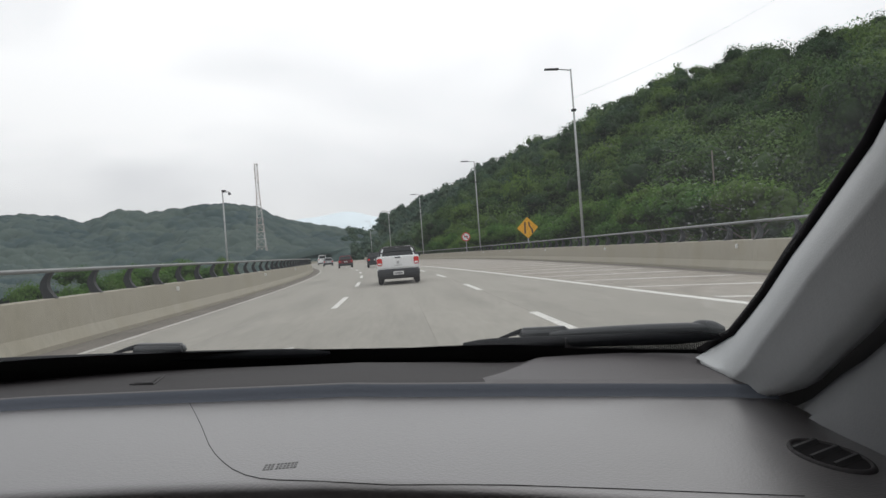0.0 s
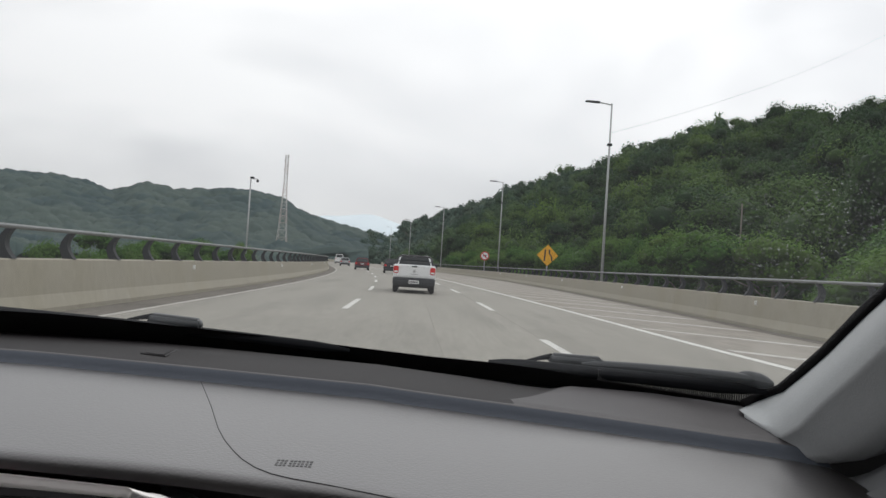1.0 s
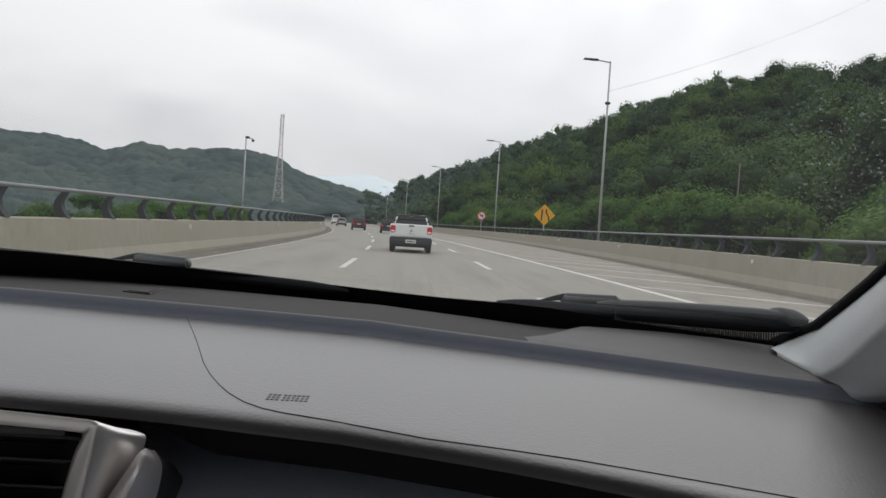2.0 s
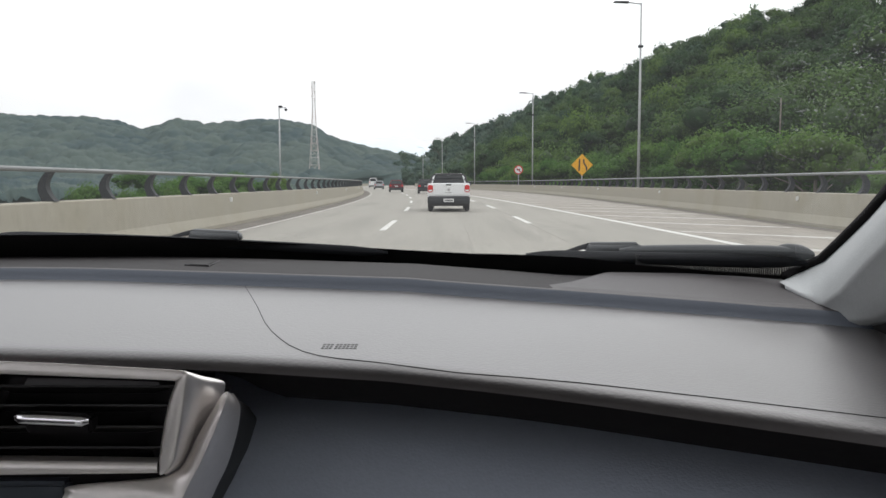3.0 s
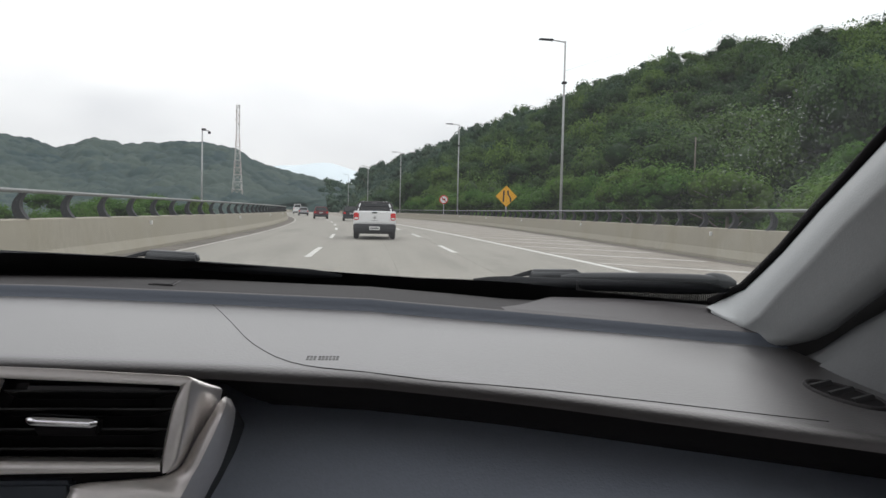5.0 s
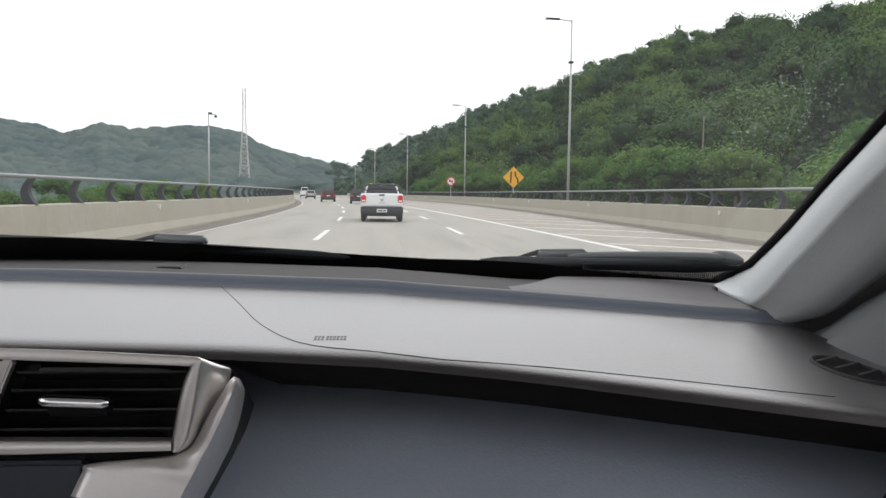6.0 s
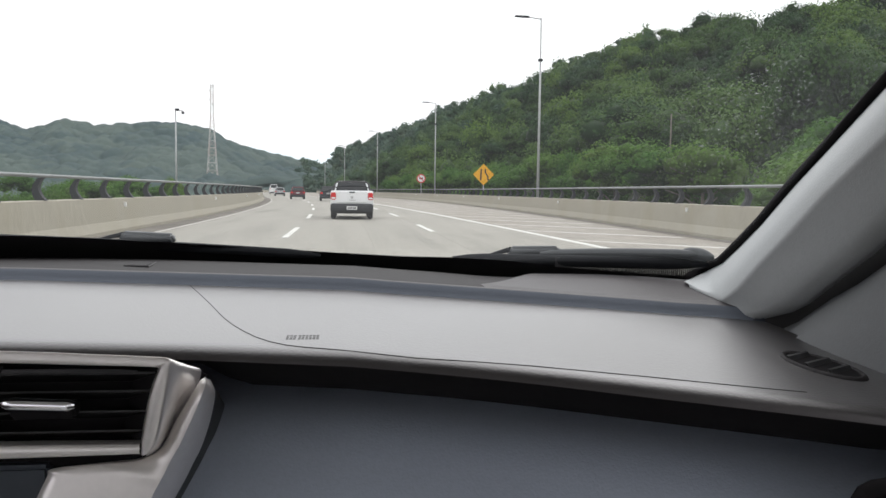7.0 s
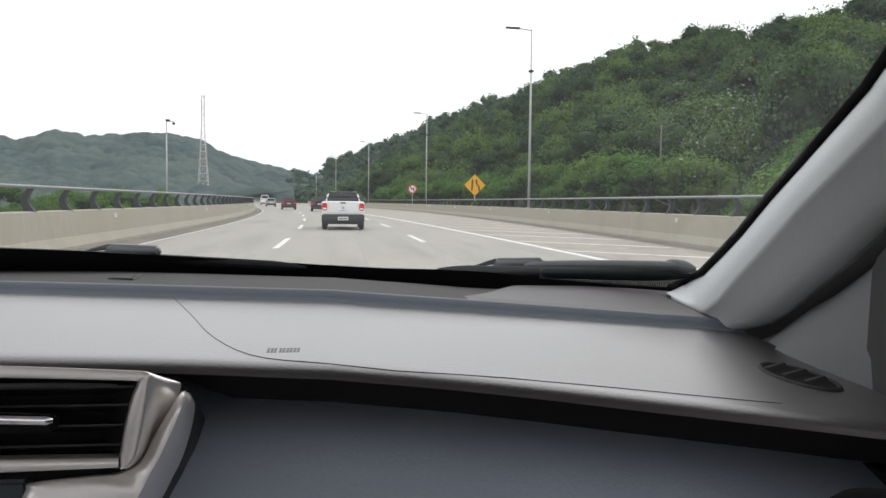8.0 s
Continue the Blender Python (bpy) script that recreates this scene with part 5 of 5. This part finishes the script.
for i in range(67):
    v = 11 * i / 66
    l, d, e = (Vector((along(v, x), along(v, y), along(v, z))) for x, y, z in ((LX, LY, LZ), (DX, DY, DZ), (EX, EY, EZ)))
    w = smooth(0.0, 1.5, v)
    panel.append([l + Vector((-0.001, 0.02, -0.012)), l, l.lerp(d, 0.12) + Vector((-0.0002, -0.0014, 0.0002)) * w, l.lerp(d, 0.45) + Vector((-0.0002, -0.0020, 0.0003)) * w, l.lerp(d, 0.8) + Vector((0, -0.0014, 0.0002)) * w, d])
    outer.append([d, d.lerp(e, 0.08) + Vector((0.0004, -0.0006, 0)) * w, d.lerp(e, 0.30) + Vector((0.0013, -0.0016, 0)) * w, d.lerp(e, 0.65) + Vector((0.0014, -0.0014, 0)) * w, e, e + Vector((0.0008, 0.004, -0.001))])
    # This sheet is black to imitate the soft shadow beside the trim.
    w = smooth(0.5, 3.0, v)
    dark.append([e + Vector((0.0008, 0.004, -0.001)), e + Vector((0.002 * w, 0.02, -0.010 + 0.008 * w)), e + Vector((0.004 * w, 0.050, -0.024 + 0.020 * w))])
    # Black strip laid across the gap to imitate its shade.
    if v <= 7.0:
        u = 7 + 6 * v / 7
        c = Vector((along(u, CX), along(u, CY) + 0.009, along(u, CZ) - 0.002))
        valley.append([c + Vector((-0.004, 0, 0)), c, l + Vector((0, 0.020, -0.002))])
console = part("console_trim", grid_sheet(bmesh.new(), panel), SILVER, ride, "satin silver console trim sweeping up beside the vent", True)
part("trim_flank", grid_sheet(bmesh.new(), outer), SILVER, console, "satin silver flank turned to the glovebox", True)
part("console_side_shade", grid_sheet(bmesh.new(), dark), RECESS, console, "side of the console, coloured dark for the shadow beside it", True)
part("valley", grid_sheet(bmesh.new(), valley), WELL, console, "black filler strip for the shaded gap beside the vent", True)
rows = [[(x, 0.600, 0.9605 - 0.0145 * (x + 0.02) * (x > 0)), (x, 0.5892, 0.9605 - 0.012 * max(0, x)), (x, 0.5881, 0.9596 - 0.012 * max(0, x)), (x, 0.5873, 0.9560), (x, 0.5867, 0.9515 + 0.013 * max(0, x)), (x, 0.5876, 0.9502 + 0.013 * max(0, x)), (x, 0.5905, 0.9498 + 0.013 * max(0, x)), (x, 0.62, 0.9490)] for x in (-0.02, 0.03, 0.08, 0.11, 0.1308)]
part("bottom_bezel", grid_sheet(bmesh.new(), rows), SILVER, vent, "satin silver bezel", True)
part("lower_gap", box(bmesh.new(), -0.06, 0.128, 0.606, 0.64, 0.935, 0.9525), WELL, vent, "black gap under the bezel")
bm = bmesh.new()
hexa(bm, [(-0.0165, 0.586, 0.955), (-0.0035, 0.586, 0.955), (-0.0035, 0.595, 0.955), (-0.0165, 0.595, 0.955)], [(0.0135, 0.586, 1.0205), (0.0222, 0.586, 1.0195), (0.0222, 0.595, 1.018), (0.0135, 0.595, 1.018)], 0.0015)
part("divider", bm, SILVER, vent, "satin silver divider")
bm = bmesh.new()
hexa(bm, [(-0.0165, 0.5955, 0.955), (-0.0040, 0.5955, 0.955), (-0.0040, 0.640, 0.955), (-0.0165, 0.640, 0.955)], [(0.0135, 0.5955, 1.016), (0.0215, 0.5955, 1.016), (0.0215, 0.640, 1.008), (0.0135, 0.640, 1.008)])
part("divider_core", bm, WELL, vent, "matt black inside of the divider")
for z in (1.0088, 0.9957, 0.9810, 0.9667):
    xa, xb = 0.004 + 0.30 * (z - 0.958), 0.1306 + 0.185 * (z - 0.957)
    bm = bmesh.new()
    hexa(bm, [(xa, 0.597, z - 0.0012), (xb, 0.597, z - 0.0014), (xb, 0.626, z - 0.014), (xa, 0.626, z - 0.014)], [(xa, 0.597, z + 0.0005), (xb, 0.597, z + 0.0003), (xb, 0.626, z - 0.012), (xa, 0.626, z - 0.012)], 0.0005, 1)
    part("slat", bm, SLAT, vent)
part("slider", box(bmesh.new(), 0.043, 0.087, 0.589, 0.602, 0.9775, 0.9890, 0.002), WELL, vent, "black slider")
rows = []
for i in range(13):
    x, k = 0.0402 + 0.0485 * i / 12, 1.0 if 0 < i < 12 else 0.5
    c = Vector((x, 0.5850, 0.9905 - 0.045 * (x - 0.0402)))
    rows.append([c + Vector((0, dy * k, dz * k)) for dy, dz in ((0.004, 0.0034), (0.0, 0.0036), (-0.0036, 0.0035), (-0.0046, 0.0031), (-0.0050, 0.0026), (-0.0053, 0.0008), (-0.0056, -0.0010), (-0.0054, -0.0018), (-0.0046, -0.0027), (-0.0030, -0.0034), (0.0, -0.0036), (0.004, -0.0034))])
part("slider_trim", grid_sheet(bmesh.new(), rows), CHROME, vent, "chrome strip", True)
bm = bmesh.new()
hexa(bm, [(-0.060, 0.588, 0.966), (-0.0135, 0.588, 0.966), (-0.011, 0.62, 0.966), (-0.060, 0.62, 0.966)], [(-0.045, 0.590, 1.0195), (0.0122, 0.590, 1.0180), (0.012, 0.62, 1.0165), (-0.045, 0.62, 1.0165)], 0.002)
hz_button = part("hazard_button", bm, HAZARD, ride, "red hazard light button")
bm = bmesh.new()
for a, b in (((-0.033, 0.985), (-0.017, 0.985)), ((-0.017, 0.985), (-0.0215, 0.998)), ((-0.0215, 0.998), (-0.033, 0.985))):
    bar(bm, a, b, 0.0012, 0.5868, 0.590)
part("triangle_mark", bm, SIGN_W, hz_button)
part("display_panel", box(bmesh.new(), -0.12, 0.066, 0.596, 0.64, 0.86, 0.9420, 0.003), DISPLAY, ride, "dark blue-grey panel below the vents")

# pillars, one each side
EDGE = ((0.7025, 0.980, 1.0300), (0.722, 1.006, 1.0305), (0.745, 1.020, 1.0370), (0.755, 0.984, 1.0535), (0.756, 0.938, 1.0800), (0.756, 0.892, 1.1070), (0.753, 0.820, 1.1520), (0.751, 0.759, 1.1870), (0.743, 0.652, 1.2450), (0.70, 0.44, 1.365), (0.66, 0.30, 1.43))
RIDGE = ((0.7038, 0.966, 1.0275), (0.707, 0.930, 1.0220), (0.709, 0.908, 1.0185), (0.710, 0.889, 1.0185), (0.710, 0.856, 1.0350), (0.709, 0.811, 1.0660), (0.708, 0.755, 1.1010), (0.706, 0.700, 1.1370), (0.700, 0.570, 1.2090), (0.658, 0.36, 1.325), (0.62, 0.22, 1.395))


def pillar(side):
    """The trim at the side of the windscreen: a lit front face, a soft ridge, a face turned to the door and a dark
    sheet for the shaded gap beside it.
    """
    rows = []
    for i, (e, r) in enumerate(zip(EDGE, RIDGE)):
        e, r = Vector(e), Vector(r)
        up = smooth(3, 6, i)
        w = 0.15 + 0.85 * smooth(0, 4, i)
        o = e + Vector((0.03, 0.02, -0.006))
        c = [o, e, e.lerp(r, 0.15) + Vector((-0.003, -0.003, 0.002)) * w, e.lerp(r, 0.4) + Vector((-0.006, -0.006, 0.005)) * w, e.lerp(r, 0.7) + Vector((-0.007, -0.006, 0.005)) * w, e.lerp(r, 0.9) + Vector((-0.003, -0.003, 0.002)) * w, r]
        for dx, dy, dz in ((0.003, -0.008, -0.002), (0.008, -0.024, -0.005), (0.014, -0.046, -0.009), (0.021, -0.066, -0.012), (0.032, -0.076, -0.014), (0.046, -0.070, -0.012), (0.075, -0.030, -0.004)):
            c.append(r + Vector((dx, dy, dz * (0.3 + 0.7 * up))))
        rows.append([(side * p.x, p.y, p.z) for p in c])
    for k in range(6, 14):
        for i in range(3):
            x, y, z = rows[i][5]
            rows[i][k] = (x + side * 0.0006 * (k - 5), y - 0.001 * (k - 5), z - 0.006 * (k - 5))
    bm = grid_sheet(bmesh.new(), rows)
    bmesh.ops.subdivide_edges(bm, edges=bm.edges[:], cuts=1, smooth=0.5, use_grid_fill=True)
    p = part("pillar_trim", bm, PILLAR, ride, "pale grey windscreen pillar trim", True)
    part("glass_seal", tube(bmesh.new(), [(side * (e[0] - 0.0012), e[1] + 0.0036, e[2] + 0.0030) for e in EDGE[1:]], 0.0056, 8), WELL, p, "black rubber seal", True)
    # sail panel beside the mirror, rising from the door
    rows = []
    for y, z in ((0.90, 0.972), (0.85, 0.986), (0.805, 1.005), (0.747, 1.038), (0.707, 1.057), (0.673, 1.077), (0.60, 1.120)):
        rows.append([(side * 0.815, y + 0.016, z + 0.004), (side * 0.775, y + 0.010, z + 0.003), (side * 0.757, y + 0.004, z + 0.001), (side * 0.745, y - 0.004, z - 0.008), (side * 0.736, y - 0.012, z - 0.022), (side * 0.729, y - 0.02, 0.98 + 0.3 * (z - 0.98)), (side * 0.724, y - 0.03, 0.945)])
    part("sail_panel", grid_sheet(bmesh.new(), rows), DOOR_TRIM, ride, "grey mirror panel", True)
    # Black backing sheet, there to darken the gap like deep shade.
    part("hollow", grid_sheet(bmesh.new(), [[(side * 0.80, y, 0.92), (side * 0.80, y, z)] for y, z in ((0.98, 1.00), (0.80, 1.075), (0.70, 1.135), (0.58, 1.205), (0.40, 1.31))]), RUBBER, p, "dark sheet put in for the shaded gap beside the mirror panel")
    bm = bmesh.new()
    hexa(bm, [(side * 0.728, 0.628, 0.94), (side * 0.722, 0.40, 0.94), (side * 0.765, 0.40, 0.94), (side * 0.77, 0.628, 0.94)], [(side * 0.733, 0.628, 1.095), (side * 0.70, 0.36, 1.30), (side * 0.74, 0.36, 1.30), (side * 0.77, 0.628, 1.12)], 0.004)
    part("window_frame", bm, RUBBER, ride, "black side window frame")


pillar(1)
pillar(-1)

# windscreen with its black border
def border(x):
    return interp(x, (-0.8, -0.3, -0.2, -0.1, 0.03, 0.16, 0.29, 0.36, 0.43, 0.50, 0.60, 0.68, 0.72, 0.76), (0.104, 0.104, 0.103, 0.095, 0.078, 0.064, 0.051, 0.047, 0.049, 0.047, 0.034, 0.028, 0.028, 0.034))


bm = bmesh.new()
NX = 24
halfw = lambda s: 0.762 - 0.06 * max(0.0, s - 0.2)
outer = [[on_glass(halfw(s) * (-1 + 2 * i / NX), s, 0.005) for i in range(NX + 1)] for s in (0, 0.2, 0.4, 0.6, 0.8)]
inner = [[on_glass(halfw(s) * (-1 + 2 * i / NX), s, 0.0) for i in range(NX + 1)] for s in (0, 0.2, 0.4, 0.6, 0.8)]
grid_sheet(bm, outer)
grid_sheet(bm, inner)
glass = part("windscreen", bm, WINDSCREEN, ride, "clear windscreen with dried specks", True)
glass.visible_shadow = False
bm = bmesh.new()
for lift in (-0.003, -0.0015):
    grid_sheet(bm, [[on_glass(x, border(x) * k - 0.024 * (k == 0), lift) for x in [-0.76 + 0.02 * i for i in range(77)]] for k in (0.0, 0.4, 0.7, 1.0)])
part("black_border", bm, RUBBER, ride, "black enamel border along the foot of the glass", True)
# the border breaks up into dots along its edge
bm = bmesh.new()
for i in range(330):
    x = 0.27 + 0.0014 * i
    for s, d in ((0.0012, 0.00042), (0.0030, 0.00032)):
        c = on_glass(x + 0.0007 * (s > 0.002), border(x) + s, -0.002)
        a, b = Vector((d, 0, 0)), Vector((0, -math.cos(RAKE), math.sin(RAKE))) * d * 1.6
        bm.faces.new([bm.verts.new(q) for q in (c - a - b, c + a - b, c + a + b, c - a + b)])
tagged(part("border_dots", bm, RUBBER, ride, "fine black dots along the border"), kind="stuff")

# wipers resting at the foot of the glass
def blade(name, line, tall, mat, label, parent, deep=0.012):
    """A long rounded profile along a line of its upper edge."""
    rows = []
    for i, p in enumerate(line):
        p = Vector(p)
        k = 0.35 if i in (0, len(line) - 1) else 0.8 if i in (1, len(line) - 2) else 1.0
        mid = p - Vector((0, 0, tall / 2))
        rows.append([mid + Vector((0, -0.5 * deep * k * math.cos(a), 0.5 * tall * k * math.sin(a))) for a in (2 * math.pi * j / 12 for j in range(13))])
    return part(name, grid_sheet(bmesh.new(), rows), mat, parent, label, True)


def between(a, b, n, bow=0.0):
    a, b = Vector(a), Vector(b)
    return [a.lerp(b, i / n) + Vector((0, 0, bow * math.sin(math.pi * i / n))) for i in range(n + 1)]


def cap(a, b, tall, parent):
    """The moulded cover over the joint of arm and blade, bevelled at its ends."""
    a, b = Vector(a), Vector(b)
    along = (b - a).normalized()
    back = Vector((0, 0.026, 0.002))
    down = Vector((0, 0, -tall))
    bm = bmesh.new()
    hexa(bm, [a + down - along * 0.008, b + down + along * 0.004, b + down + back + along * 0.004, a + down + back - along * 0.008], [a, b, b + back * 0.8, a + back * 0.8], 0.0035, 3)
    part("wiper_cap", bm, WIPER, parent, "satin black cap", True)
    part("cap_stem", tube(bmesh.new(), [a + down * 0.35 + back * 0.4, a + down * 0.6 + back * 0.4 - along * 0.022, a + down - along * 0.05 + back * 0.4], 0.0045, 8, 0.002), BLADE, parent)


wiper_left = blade("wiper", between((0.235, 1.268, 1.0465), (-0.40, 1.345, 1.0690), 24, 0.003), 0.016, BLADE, "black windscreen wiper at rest on the glass", ride, 0.016)
cap((-0.076, 1.316, 1.0712), (0.010, 1.270, 1.0700), 0.0155, wiper_left)
wiper_right = blade("wiper", between((0.440, 1.250, 1.0450), (0.744, 1.004, 1.0585), 14), 0.017, BLADE, "black windscreen wiper at rest on the glass", ride, 0.014)
blade("arm", between((0.560, 1.170, 1.0565), (0.738, 1.004, 1.0690), 14, 0.002), 0.0125, WIPER, "satin black arm", wiper_right, 0.014)
blade("arm_end", between((0.716, 1.030, 1.0710), (0.748, 0.996, 1.0690), 6, 0.001), 0.0185, WIPER, "rounded cap at the end of the arm", wiper_right, 0.016)
cap((0.529, 1.222, 1.0560), (0.584, 1.143, 1.0622), 0.0145, wiper_right)
bm = bmesh.new()
for i in range(82):
    x = 0.575 + 0.0021 * i
    a = on_glass(x, border(x) + 0.005, -0.001)
    box(bm, a.x, a.x + 0.00135, a.y - 0.003, a.y, a.z - 0.0040, a.z + 0.0100)
tagged(part("cowl_ribs", bm, RUBBER, ride, "grey ribs of the cowl grille"), kind="stuff")
bm = bmesh.new()
grid_sheet(bm, [[(x, base_y(x) + d, z) for x in [-0.76 + 0.08 * i for i in range(20)]] for d, z in ((0.0, 1.012), (0.03, 1.0), (0.09, 0.985), (0.30, 0.965), (0.7, 0.88), (1.0, 0.72), (1.05, 0.45))])
part("bonnet", bm, PAINT_S, ride, "silver bonnet")

# plain shell that closes the cabin
part("roof", prism(bmesh.new(), [(0.66, 1.415), (0.30, 1.44), (-1.6, 1.42), (-1.95, 1.36), (-1.95, 1.40), (-1.6, 1.465), (0.30, 1.48), (0.66, 1.445)], -0.66, 0.66), LINER, ride, "pale headliner")
part("roof_skin", prism(bmesh.new(), [(0.66, 1.449), (0.30, 1.484), (-1.6, 1.469), (-1.97, 1.404), (-1.97, 1.410), (-1.6, 1.478), (0.30, 1.493), (0.66, 1.456)], -0.67, 0.67), PAINT_S, ride, "silver roof skin")
for s in (-1, 1):
    part("door", box(bmesh.new(), min(s * 0.72, s * 0.80), max(s * 0.72, s * 0.80), -1.6, 1.25, 0.24, 0.95, 0.02), RECESS, ride)
    part("door_skin", box(bmesh.new(), min(s * 0.802, s * 0.825), max(s * 0.802, s * 0.825), -1.55, 0.95, 0.28, 0.95, 0.01), PAINT_S, ride, "silver door skin")
    part("centre_pillar", box(bmesh.new(), min(s * 0.66, s * 0.74), max(s * 0.66, s * 0.74), -0.45, -0.30, 0.98, 1.43, 0.02), PILLAR, ride)
    part("roof_side", box(bmesh.new(), min(s * 0.62, s * 0.70), max(s * 0.62, s * 0.70), -1.7, 0.36, 1.37, 1.46, 0.02), PILLAR, ride)
    wheel(ride, s * 0.75, 1.45, 0.30)
    wheel(ride, s * 0.75, -1.25, 0.30)
part("rear_wall", box(bmesh.new(), -0.72, 0.72, -2.0, -1.9, 0.24, 0.95), PILLAR, ride)
part("floor_pan", box(bmesh.new(), -0.78, 0.78, -1.95, 1.9, 0.20, 0.26), LINER, ride)
part("firewall", box(bmesh.new(), -0.74, 0.74, 1.42, 1.48, 0.25, 0.96), RUBBER, ride)

# ---- concrete slabs of the road, last ----
def slab(x0, x1, y0, y1):
    g = 0.003
    a, b = float(off(y0)), float(off(y1))
    lo = [(x0 + g, y0 + g), (x1(y0) - g - a if callable(x1) else x1 - g, y0 + g), (x1(y1) - g - b if callable(x1) else x1 - g, y1 - g), (x0 + g, y1 - g)]
    sh = (a, a, b, b)
    bm = bmesh.new()
    hexa(bm, [(x + d, y, -0.03) for (x, y), d in zip(lo, sh)], [(x + d, y, 0.0) for (x, y), d in zip(lo, sh)])
    return part("slab", bm, CONCRETE, road)


edges = (-5.45, -2.9, 0.8, 2.66)
for j in range(34):
    y0 = -20 + 6.0 * j
    for x0, x1 in zip(edges, edges[1:]):
        slab(x0, x1, y0, y0 + 6.0)
    slab(2.66, lambda y: max(taper(y) + 0.35, 2.9 + float(off(y))), y0, y0 + 6.0)
